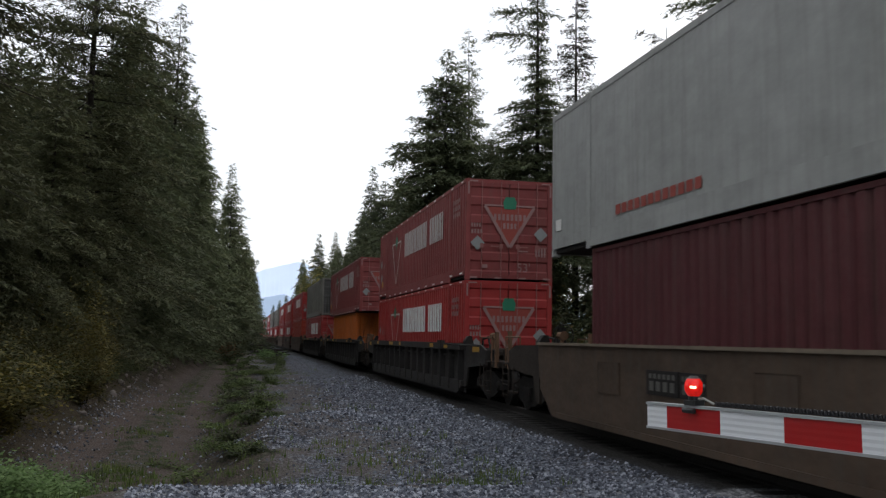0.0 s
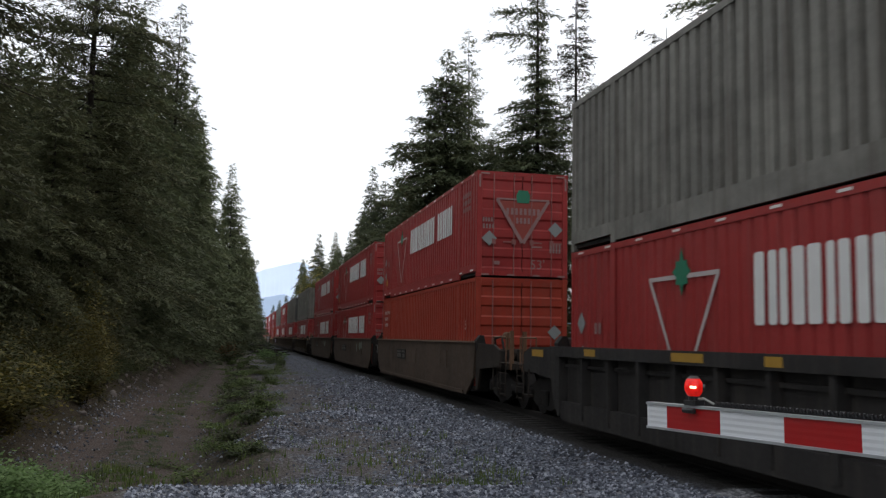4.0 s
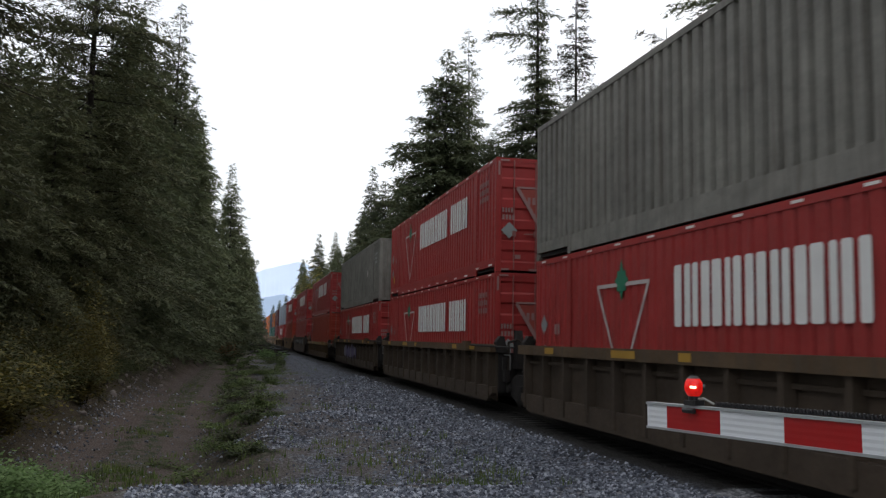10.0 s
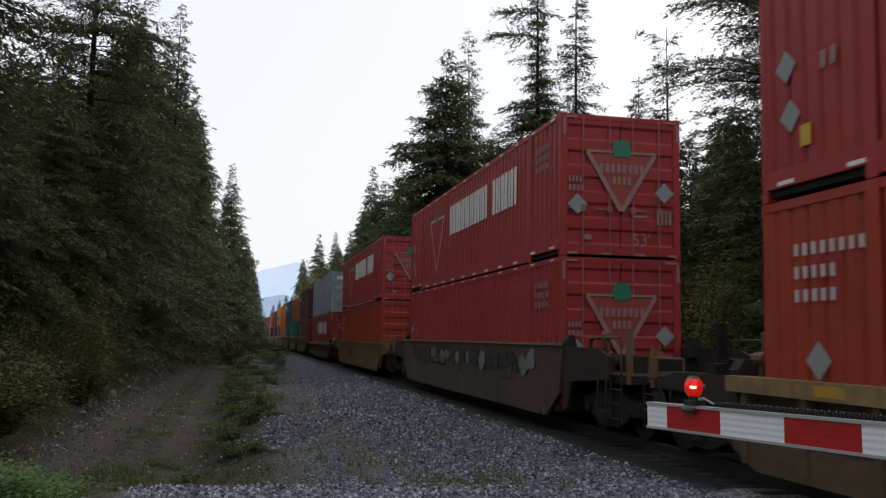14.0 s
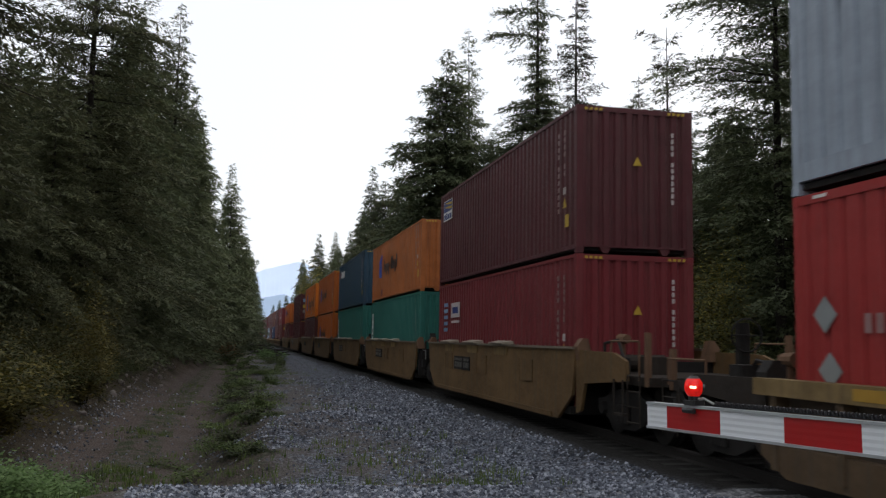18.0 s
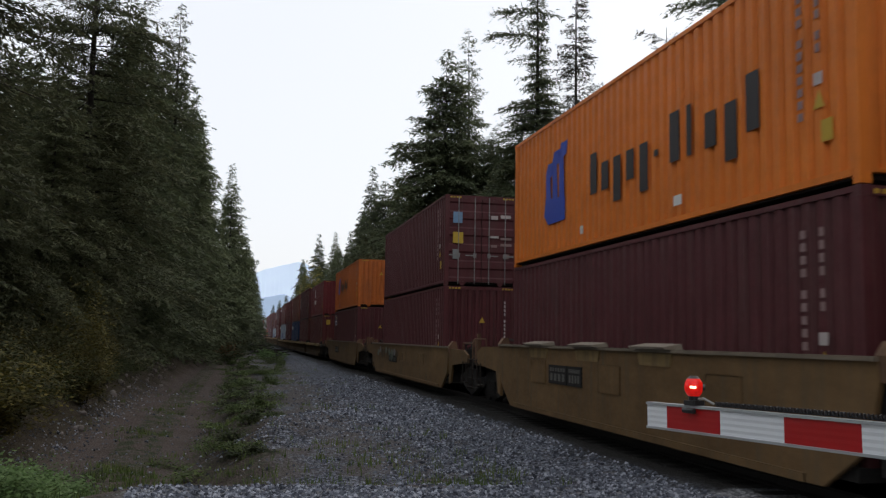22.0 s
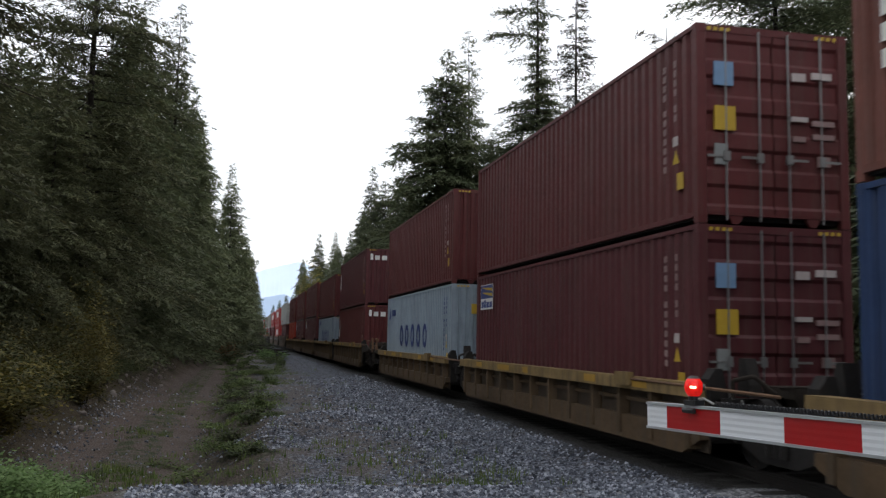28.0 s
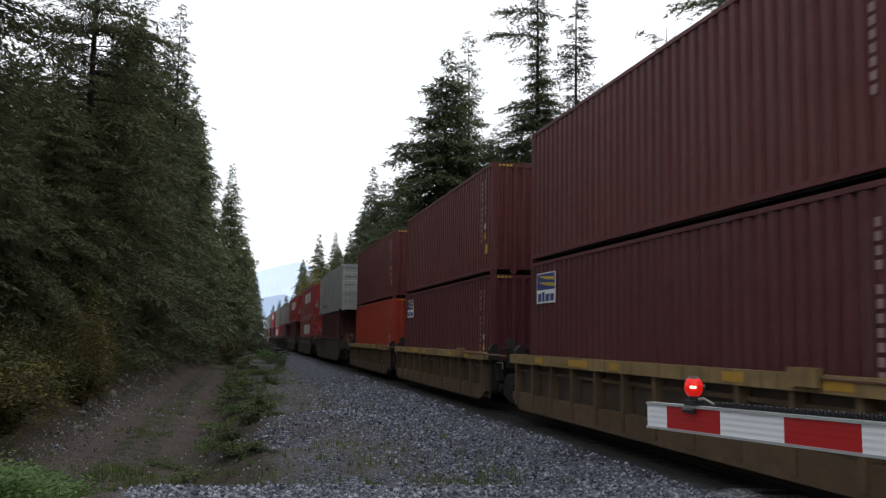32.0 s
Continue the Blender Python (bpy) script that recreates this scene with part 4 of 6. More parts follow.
def ground_z(x, y):
    x, y = np.asarray(x, float), np.asarray(y, float)
    d = np.abs(x - TRACK)
    # ballast bed, shoulder, bench, bank, trail, forest edge
    z = np.where(x < TRACK, np.interp(x, [-400, -40, -14, -7, -5.0, -4.1, -3.5, -2.4, -1.3, -0.9, 0.0, 0.6, 1.3, 2.2, 3.6, 5.2, 5.9, TRACK], [6, 2.0, 0.8, 0.2, -0.30, -0.92, -1.2, -1.16, -1.27, -1.2, -0.70, -0.50, -0.52, -0.49, -0.50, -0.40, -0.17, -0.17]),
                 np.interp(x, [TRACK, 9.0, 10.2, 12.5, 20, 60, 400], [-0.17, -0.17, -0.7, -0.9, -0.6, 0.5, 6]))
    relief = rough(x, y, 0.35, 1.0) * 0.13 + rough(x, y, 1.3, 2.0) * 0.065 + rough(x, y, 4.1, 3.0) * 0.028
    # hummocks on the bank, and a low spoil ridge that runs across it
    z = z + np.exp(-((x - 0.5) / 1.1) ** 2) * (0.13 * rough(x, y, 0.9, 6.0) + 0.06 * rough(x, y, 2.6, 9.0)) * (x < TRACK)
    along, across = (x - 0.6) * 0.454 + (y - 19.3) * 0.891, (x - 0.6) * 0.891 - (y - 19.3) * 0.454
    z = z + 0.22 * np.exp(-(across / 0.55) ** 2) * smooth(-1.2, 0.6, along) * (1 - smooth(4.0, 7.0, along))
    z = z + relief * smooth(1.2, 3.2, d)
    # the road's gravel shoulder in front
    road = 1 - smooth(11.4, 13.0, y + 0.15 * x)
    road = road * smooth(-60, -40, y)
    level = -0.20 + relief * 0.25 - 0.38 * (1 - smooth(-3.2, -0.6, x)) * smooth(7, 10.5, y)
    side = smooth(1.5, 2.2, d)
    z = z * (1 - road * side) + level * road * side
    return z


def build_ground():
    def axis(*runs):
        out = []
        for a, b, st in runs:
            out += list(np.arange(a, b, st))
        return np.array(out + [runs[-1][1]])
    xs = axis((-2500, -400, 300), (-400, -40, 40), (-40, -14, 2), (-14, 12, 0.22), (12, 40, 2), (40, 400, 40), (400, 2500, 300))
    ys = axis((-1500, -60, 120), (-60, 6, 3), (6, 40, 0.22), (40, 130, 0.8), (130, 400, 10), (400, 4000, 300))
    gx, gy = np.meshgrid(xs, ys)
    gz = ground_z(gx, gy)
    far = np.hypot(gx, gy) > 600
    gz = np.where(far, np.minimum(gz, 3.0), gz)
    v = np.stack([gx, gy, gz], -1).reshape(-1, 3)
    nx, ny = len(xs), len(ys)
    idx = np.arange(nx * ny).reshape(ny, nx)
    f = np.stack([idx[:-1, :-1], idx[:-1, 1:], idx[1:, 1:], idx[1:, :-1]], -1).reshape(-1, 4)
    m, nodes, links, bsdf = nodes_of("ground_soil_and_gravel")
    tc = nodes.new("ShaderNodeTexCoord")
    v3 = tc.outputs["Object"]
    sep = nodes.new("ShaderNodeSeparateXYZ")
    links.new(v3, sep.inputs[0])
    wob = noise_of(nodes, links, v3, 0.5, 5, 0.65)

    def band(src, a, b, spread):
        """1 past b, 0 before a, with an uneven edge."""
        ad = nodes.new("ShaderNodeMath")
        ad.operation = "MULTIPLY_ADD"
        links.new(wob, ad.inputs[0])
        ad.inputs[1].default_value = spread
        links.new(src, ad.inputs[2])
        mr = nodes.new("ShaderNodeMapRange")
        mr.interpolation_type = "SMOOTHSTEP"
        mr.inputs[1].default_value, mr.inputs[2].default_value = a + spread / 2, b + spread / 2
        links.new(ad.outputs[0], mr.inputs[0])
        return mr.outputs[0]
    fine = noise_of(nodes, links, v3, 22, 5, 0.75)
    mid = noise_of(nodes, links, v3, 3.2, 5, 0.65)
    vor = nodes.new("ShaderNodeTexVoronoi")
    vor.inputs["Scale"].default_value = 24
    links.new(v3, vor.inputs["Vector"])
    gravel = ramp(nodes, links, vor.outputs["Color"], ((0.1, (0.020, 0.022, 0.029)), (0.5, (0.080, 0.087, 0.107)), (0.9, (0.28, 0.30, 0.35))))
    gravel = mixed(nodes, links, ramp(nodes, links, mid, ((0.5, (0, 0, 0)), (0.75, (0.6, 0.6, 0.6)))), gravel, (0.13, 0.105, 0.075))
    dirt = ramp(nodes, links, fine, ((0.25, (0.036, 0.028, 0.024)), (0.55, (0.092, 0.073, 0.063)), (0.8, (0.30, 0.26, 0.235))))
    grass = ramp(nodes, links, fine, ((0.3, (0.012, 0.018, 0.007)), (0.6, (0.036, 0.052, 0.016)), (0.85, (0.08, 0.092, 0.034))))
    litter = ramp(nodes, links, fine, ((0.3, (0.018, 0.015, 0.010)), (0.6, (0.05, 0.038, 0.022)), (0.85, (0.09, 0.075, 0.035))))
    big = noise_of(nodes, links, v3, 0.9, 4, 0.6)
    dirt = mixed(nodes, links, ramp(nodes, links, big, ((0.35, (0.0, 0.0, 0.0)), (0.7, (0.75, 0.75, 0.75)))), dirt, litter)
    trail = ramp(nodes, links, fine, ((0.25, (0.050, 0.038, 0.033)), (0.55, (0.105, 0.081, 0.070)), (0.8, (0.24, 0.20, 0.18))))
    trail = mixed(nodes, links, ramp(nodes, links, big, ((0.45, (0.0, 0.0, 0.0)), (0.75, (0.6, 0.6, 0.6)))), trail, dirt)
    c = mixed(nodes, links, band(sep.outputs[0], -4.5, -3.5, 1.4), litter, trail)
    lane = nodes.new("ShaderNodeMath")
    lane.operation = "COMPARE"
    links.new(sep.outputs[0], lane.inputs[0])
    lane.inputs[1].default_value, lane.inputs[2].default_value = -2.35, 0.55
    green_mid = ramp(nodes, links, mid, ((0.44, (0, 0, 0)), (0.58, (0.85, 0.85, 0.85))))
    c = mixed(nodes, links, green_mid, c, mixed(nodes, links, lane.outputs[0], c, grass))
    bank = mixed(nodes, links, ramp(nodes, links, mid, ((0.48, (0, 0, 0)), (0.66, (0.8, 0.8, 0.8)))), dirt, grass)
    c = mixed(nodes, links, band(sep.outputs[0], -1.2, -0.5, 0.8), c, bank)
    spoil = ramp(nodes, links, fine, ((0.25, (0.040, 0.034, 0.031)), (0.5, (0.098, 0.084, 0.075)), (0.78, (0.30, 0.275, 0.255))))
    gritty = mixed(nodes, links, ramp(nodes, links, big, ((0.36, (0, 0, 0)), (0.54, (0.85, 0.85, 0.85)))), gravel, spoil)
    c = mixed(nodes, links, band(sep.outputs[0], 0.3, 1.1, 1.4), c, gritty)
    c = mixed(nodes, links, band(sep.outputs[0], 2.7, 4.0, 2.2), c, gravel)
    # oil-stained ballast close to the rails, the train's shade put into its dark colour
    oil_and_shade = band(sep.outputs[0], 5.3, 5.95, 0.6)
    c = mixed(nodes, links, oil_and_shade, c, ramp(nodes, links, fine, ((0.3, (0.009, 0.008, 0.007)), (0.8, (0.028, 0.025, 0.022)))))
    off = band(sep.outputs[0], 10.5, 12.5, 1.0)
    c = mixed(nodes, links, off, c, litter)
    yx = nodes.new("ShaderNodeMath")
    yx.operation = "MULTIPLY_ADD"
    yx.inputs[1].default_value = 0.15
    links.new(sep.outputs[0], yx.inputs[0])
    links.new(sep.outputs[1], yx.inputs[2])
    inv = nodes.new("ShaderNodeMath")
    inv.operation = "SUBTRACT"
    inv.inputs[0].default_value = 0.0
    links.new(yx.outputs[0], inv.inputs[1])
    pale = ramp(nodes, links, vor.outputs["Color"], ((0.1, (0.07, 0.07, 0.075)), (0.5, (0.17, 0.172, 0.18)), (0.9, (0.34, 0.34, 0.345))))
    c = mixed(nodes, links, band(inv.outputs[0], -11.45, -11.2, 0.35), c, mixed(nodes, links, band(sep.outputs[0], -1.6, -0.9, 0.8), mixed(nodes, links, ramp(nodes, links, mid, ((0.4, (0, 0, 0)), (0.6, (1, 1, 1)))), dirt, grass), pale))
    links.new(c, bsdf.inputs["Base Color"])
    bsdf.inputs["Roughness"].default_value = 0.95
    bsdf.inputs["Specular IOR Level"].default_value = 0.2
    lump = nodes.new("ShaderNodeMath")
    lump.operation = "ADD"
    links.new(vor.outputs["Distance"], lump.inputs[0])
    links.new(noise_of(nodes, links, v3, 7, 6, 0.7), lump.inputs[1])
    bumped(nodes, links, bsdf, lump.outputs[0], 0.8, 0.06)
    me = mesh_from("ground", v.tolist(), f.tolist(), m, True)
    g = new("ground", me)
    tagged(g, "ground of grey ballast, dirt trail, weeds and forest litter", "ground", kind="structure")


build_ground()


def stones():
    """Loose crushed stone on the shoulder and the road's edge."""
    rng = np.random.default_rng(5)
    n = 120000
    y = 9.9 + 36 * rng.random(n) ** 1.35
    x = rng.uniform(-4.6, 5.75, n)
    near_bank = np.exp(-((x + 4.0) / 0.5) ** 2) * 0.22
    keep = rng.random(n) < np.clip((x - 1.7 - 0.35 * rough(x, y, 0.8, 2.5)) / 1.9, 0.05, 1.0) * (0.25 + 0.75 * np.exp(-((y - 11) / 17) ** 2)) * (0.75 + 0.45 * rough(x, y, 1.1, 4.0)) + near_bank * 0.6 + (y + 0.15 * x < 11.35) * (x > -1.2)
    # a scatter of pale stones down the spoil ridge
    m = 2600
    ry = rng.normal(0, 0.5, m)
    rt = rng.uniform(-0.8, 5.6, m)
    x = np.concatenate([x[keep], 0.6 + rt * 0.454 + ry * 0.891])
    y = np.concatenate([y[keep], 19.3 + rt * 0.891 - ry * 0.454])
    n = len(x)
    r = (0.013 + 0.024 * rng.random(n) ** 2) * np.where(y > 22, 1.35, 1.0)
    z = ground_z(x, y) + r * 0.25
    base = np.array([(1, 0, 0), (-1, 0, 0), (0, 1, 0), (0, -1, 0), (0, 0, 1), (0, 0, -1)], float)
    tri = np.array([(0, 2, 4), (2, 1, 4), (1, 3, 4), (3, 0, 4), (2, 0, 5), (1, 2, 5), (3, 1, 5), (0, 3, 5)])
    v = base[None] * r[:, None, None] * rng.uniform(0.6, 1.4, (n, 6, 1))
    a = rng.random(n) * math.tau
    ca, sa = np.cos(a)[:, None], np.sin(a)[:, None]
    vx, vy, vz = v[..., 0] * ca - v[..., 1] * sa, v[..., 0] * sa + v[..., 1] * ca, v[..., 2] * 0.75
    tilt = rng.uniform(-0.5, 0.5, n)[:, None]
    vz, vx = vz + vx * tilt, vx - vz * tilt
    v = np.stack([vx + x[:, None], vy + y[:, None], vz + z[:, None]], -1).reshape(-1, 3)
    f = (tri[None] + (np.arange(n) * 6)[:, None, None]).reshape(-1, 3)
    me = mesh_from("ballast_stones", v.tolist(), f.tolist(), leafy("crushed_stone", ((0.026, 0.029, 0.038), (0.068, 0.075, 0.093), (0.12, 0.13, 0.158), (0.19, 0.205, 0.24), (0.40, 0.42, 0.47)), 0.9, 0.0, 0.0))
    tagged(new("ballast_stones", me), "grey crushed ballast stones lying on the track shoulder", "gravel", kind="stuff")


stones()


# ---------------------------------------------------------------- track
def track():
    ob = root("railway_track", pose(TRACK, 0, 0), "pair of steel rails on dark timber sleepers", "railway track", kind="structure")
    for s in (-1, 1):
        x = s * 0.755
        prof = [(x - 0.036, 0.0), (x - 0.036, -0.04), (x - 0.01, -0.05), (x - 0.01, -0.13), (x - 0.07, -0.155), (x - 0.07, -0.17), (x + 0.07, -0.17), (x + 0.07, -0.155), (x + 0.01, -0.13), (x + 0.01, -0.05), (x + 0.036, -0.04), (x + 0.036, 0.0)]
        part("rail", Shape().prism_y(prof, -700, 900), STEEL_BARE, ob)
    sh = Shape()
    for i in range(420):
        y = -25 + i * 0.5
        sh.box(-1.3, 1.3, y - 0.11, y + 0.11, -0.3, -0.165)
    tie = part("sleepers", sh, plain("creosoted_timber", (0.012, 0.010, 0.008), 0.9, 0, 0.3), ob)
    tagged(tie, kind="stuff")


track()


# ---------------------------------------------------------------- trees
BARK = painted("conifer_bark", (0.026, 0.021, 0.018), 0.9, 0.4, 0.2, (0.03, 0.025, 0.02))
NEEDLES = leafy("conifer_needles", ((0.049, 0.057, 0.034), (0.073, 0.088, 0.048), (0.095, 0.116, 0.059), (0.114, 0.127, 0.066), (0.155, 0.149, 0.074)))
NEEDLES_NEAR = leafy("near_conifer_needles", ((0.046, 0.050, 0.030), (0.075, 0.083, 0.045), (0.102, 0.114, 0.057), (0.120, 0.122, 0.062), (0.172, 0.154, 0.073)))
NEEDLES_BROWN = leafy("thin_conifer_needles", ((0.036, 0.041, 0.024), (0.054, 0.054, 0.031), (0.072, 0.060, 0.036)))
LEAVES_GREEN = leafy("bush_leaves", ((0.017, 0.023, 0.010), (0.031, 0.041, 0.014), (0.050, 0.062, 0.020), (0.090, 0.096, 0.029)))
LEAVES_YELLOW = leafy("autumn_leaves", ((0.019, 0.021, 0.007), (0.037, 0.037, 0.011), (0.074, 0.065, 0.015), (0.124, 0.099, 0.020), (0.186, 0.136, 0.025)), clump=0.7, clump_size=0.9)
LEAVES_GOLD = leafy("golden_leaves", ((0.09, 0.095, 0.03), (0.20, 0.18, 0.045), (0.33, 0.28, 0.07)))
LEAVES_OCHRE = leafy("ochre_leaves", ((0.05, 0.05, 0.016), (0.11, 0.095, 0.024), (0.19, 0.15, 0.035)))
LEAVES_WEED = leafy("weed_leaves", ((0.034, 0.051, 0.017), (0.063, 0.092, 0.028), (0.098, 0.132, 0.037), (0.161, 0.178, 0.048)))
LEAVES_FRESH = leafy("fern_leaves", ((0.055, 0.095, 0.030), (0.11, 0.18, 0.058), (0.20, 0.28, 0.11)))
LEAVES_RUST = leafy("rusty_leaves", ((0.10, 0.05, 0.02), (0.17, 0.085, 0.03), (0.13, 0.09, 0.03)))


def conifer_meshes(seed, H, prof, size, cover, droop, thin, boughs=(), gap=(2, 2), step=0.42, limbs=7):
    """Trunk and crown of a conifer: whorls of drooping limbs with combed side twigs, each twig a row of slender needle sprays.
    prof: share of the height and the crown's radius there; boughs: extra long limbs (height, bearing in degrees, length)."""
    rng = np.random.default_rng(seed)
    trunk = Shape()
    bend = rng.uniform(-0.25, 0.25, 2)
    hs = np.linspace(0, H, 9)

    def axis_at(h):
        return bend[0] * math.sin(h / H * 3), bend[1] * math.sin(h / H * 2.2)
    r0 = 0.009 * H + 0.03
    for i in range(8):
        ra, rb = r0 * (1 - hs[i] / H) ** 1.15 + 0.012, r0 * (1 - hs[i + 1] / H) ** 1.15 + 0.012
        trunk.tube((*axis_at(hs[i]), hs[i] - (0.4 if i == 0 else 0)), (*axis_at(hs[i + 1]), hs[i + 1]), ra, rb, 8)
    todo = []
    z = prof[0][0] * H
    while z < H * 0.995:
        u = z / H
        r = float(np.interp(u, [p[0] for p in prof], [p[1] for p in prof]))
        a0 = rng.random() * math.tau
        level = rng.uniform(0.75, 1.15)
        for k in range(limbs if u < 0.9 else 4):
            if rng.random() < (0.72 if gap[0] < u < gap[1] else thin):
                continue
            ln = max(0.2, r * level * rng.uniform(0.55, 1.2))
            todo.append((min(H - 0.05, z + rng.uniform(-0.4, 0.4)), a0 + math.tau * k / limbs + rng.uniform(-0.4, 0.4), ln, 0.08 + 0.85 * max(0, u - 0.25) ** 2))
        z += step * rng.uniform(0.75, 1.3) * (1.25 - 0.5 * u)
    todo += [(h, math.radians(az), ln, 0.10) for h, az, ln in boughs]
    sets = []
    for zz, az, ln, rise in todo:
        ca, sa = math.cos(az), math.sin(az)
        bx, by = axis_at(zz)
        K = max(2, round(ln / (0.85 * size)))
        tk = 0.06 + 0.94 * (np.arange(K) + rng.uniform(0.2, 0.8, K)) / K
        tk = np.repeat(tk, 2)
        sd = np.tile([-1.0, 1.0], K)
        w = np.minimum(0.45 * ln * (1.05 - 0.8 * tk) * rng.uniform(0.5, 1.2, 2 * K), 1.5) + 0.4 * size
        m = np.maximum(1, np.round(w / (0.40 * size) * cover)).astype(int)
        i = np.repeat(np.arange(2 * K), m)
        n = len(i)
        first = np.repeat(np.cumsum(m) - m, m)
        share = (np.arange(n) - first + rng.random(n)) / m[i]
        t, ww = tk[i], w[i]
        ta = az + sd[i] * (0.95 + rng.normal(0, 0.22, 2 * K)[i])
        c = np.stack([bx + ln * t * ca + np.cos(ta) * ww * share, by + ln * t * sa + np.sin(ta) * ww * share,
                      zz + ln * (rise * t - droop * t * t) - ww * share * (0.12 + 0.4 * share * droop)], -1)
        c[:, 2] += rng.normal(0, 0.22 * size, n) + (rng.normal(0, 0.28, 2 * K)[i] * ww * share)
        da = ta - sd[i] * rng.uniform(-0.35, 0.8, n)
        d = np.stack([np.cos(da), np.sin(da), rng.uniform(-0.8, 0.3, n)], -1)
        sl = size * rng.uniform(0.6, 1.35, n)
        q = np.stack([-np.sin(da), np.cos(da), rng.uniform(-0.9, 0.9, n)], -1) * (sl * rng.uniform(0.13, 0.25, n))[:, None]
        sets.append(np.stack([c - q, c + q, c + d * sl[:, None]], 1).reshape(-1, 3))
        if ln > 0.9 and size < 0.4:
            tip = (bx + ln * 0.9 * ca, by + ln * 0.9 * sa, zz + ln * (rise * 0.9 - droop * 0.81))
            half = (bx + ln * 0.5 * ca, by + ln * 0.5 * sa, zz + ln * (rise * 0.5 - droop * 0.25))
            trunk.tube((bx, by, zz), half, 0.008 + 0.008 * ln, 0.005 + 0.004 * ln, 3).tube(half, tip, 0.005 + 0.004 * ln, 0.004, 3)
    V = np.concatenate(sets)
    F = np.arange(len(V)).reshape(-1, 3)
    return trunk, V.tolist(), F.tolist()


CONIFERS = {}
CONE = ((0.03, 2.8), (0.10, 4.0), (0.25, 4.0), (0.5, 2.9), (0.75, 1.6), (0.93, 0.55), (1.0, 0.1))
KINDS = {  # seed, height, profile, spray length, cover, droop, share of missing limbs, material, more
    "spruce": (1, 22, CONE, 0.30, 1.25, 0.42, 0.0, NEEDLES, {}),
    "spruce_wide": (2, 22, ((0.02, 3.0), (0.1, 4.6), (0.3, 4.3), (0.55, 3.1), (0.8, 1.6), (0.95, 0.5), (1.0, 0.1)), 0.25, 1.2, 0.42, 0, NEEDLES, {}),
    "fir": (3, 22, ((0.04, 2.6), (0.15, 3.3), (0.4, 2.9), (0.7, 1.6), (0.9, 0.65), (1.0, 0.1)), 0.28, 1.2, 0.32, 0.03, NEEDLES, {}),
    "shaggy": (4, 24, ((0.06, 3.6), (0.2, 4.6), (0.5, 4.6), (0.75, 3.4), (0.92, 1.6), (1.0, 0.3)), 0.19, 0.8, 0.28, 0.26, NEEDLES, {"step": 0.6, "limbs": 6}),
    "bough_tree": (24, 26, ((0.06, 3.8), (0.2, 4.4), (0.35, 4.2), (0.45, 3.2), (0.75, 2.6), (0.92, 1.6), (1.0, 0.3)), 0.16, 0.85, 0.24, 0.3, NEEDLES,
                   {"step": 0.65, "limbs": 6, "boughs": ((13.7, 190, 6.6), (14.0, 200, 5.6), (13.4, 180, 5.6), (16.8, 188, 5.0), (17.5, 205, 4.6), (17.1, 170, 4.7), (12.0, 195, 4.6), (11.3, 185, 4.4))}),
    "thin_top": (5, 24, ((0.08, 2.6), (0.4, 2.2), (0.7, 1.5), (0.82, 0.9), (0.9, 0.75), (0.96, 0.5), (1.0, 0.12)), 0.18, 1, 0.36, 0.15, NEEDLES, {"limbs": 6}),
    "sparse": (6, 26, ((0.25, 1.6), (0.62, 1.9), (0.75, 1.7), (0.9, 1.0), (1.0, 0.15)), 0.17, 1, 0.25, 0.5, NEEDLES_BROWN, {"step": 0.5, "limbs": 6}),
    "young": (8, 14, ((0.01, 2.4), (0.12, 3.4), (0.4, 2.9), (0.75, 1.4), (1.0, 0.1)), 0.2, 1.15, 0.36, 0.03, NEEDLES, {}),
    "distant": (9, 22, CONE, 0.55, 1.25, 0.45, 0.0, NEEDLES, {"step": 0.55}),
    "near_shaggy": (14, 24, ((0.04, 2.4), (0.12, 3.4), (0.3, 4.8), (0.5, 4.6), (0.8, 2.8), (1.0, 0.3)), 0.15, 0.7, 0.32, 0.22, NEEDLES_NEAR, {"step": 0.55}),
    "near_spruce": (12, 22, ((0.01, 3.2), (0.1, 4.8), (0.35, 4.3), (0.65, 2.6), (1.0, 0.1)), 0.19, 1.05, 0.38, 0, NEEDLES_NEAR, {"step": 0.5}),
    "gapped": (15, 27, ((0.03, 4.0), (0.15, 4.6), (0.5, 4.4), (0.72, 3.6), (0.85, 2.9), (1.0, 0.3)), 0.17, 0.7, 0.30, 0.24, NEEDLES_NEAR,
               {"gap": (0.585, 0.72), "boughs": ((15.9, -12, 4.5), (15.7, -38, 4.4), (16.2, 14, 4.2), (15.6, -70, 4.4), (15.8, -105, 4.2), (15.5, -140, 4.4))}),
    "dense_spruce": (16, 22, ((0.2, 4.8), (0.4, 5.2), (0.55, 4.6), (0.7, 3.3), (0.85, 1.9), (0.95, 0.8), (1.0, 0.15)), 0.25, 1.15, 0.32, 0.04, NEEDLES, {"step": 0.36}),
    "columnar": (17, 27.5, ((0.22, 4.2), (0.44, 3.6), (0.50, 2.8), (0.57, 1.9), (0.64, 1.0), (0.70, 0.75), (0.9, 0.6), (1.0, 0.15)), 0.17, 1.15, 0.26, 0.12, NEEDLES,
                 {"step": 0.26, "boughs": ((20.2, 192, 3.4), (20.3, 184, 3.0), (21.7, 186, 2.9), (21.6, 195, 2.6), (21.8, 5, 1.6), (18.9, 178, 1.7))}),
    "topknot": (18, 17, ((0.34, 1.7), (0.6, 1.2), (0.86, 0.7), (0.93, 1.3), (1.0, 0.5)), 0.17, 1.1, 0.22, 0.45, NEEDLES_BROWN, {"step": 0.55}),
}


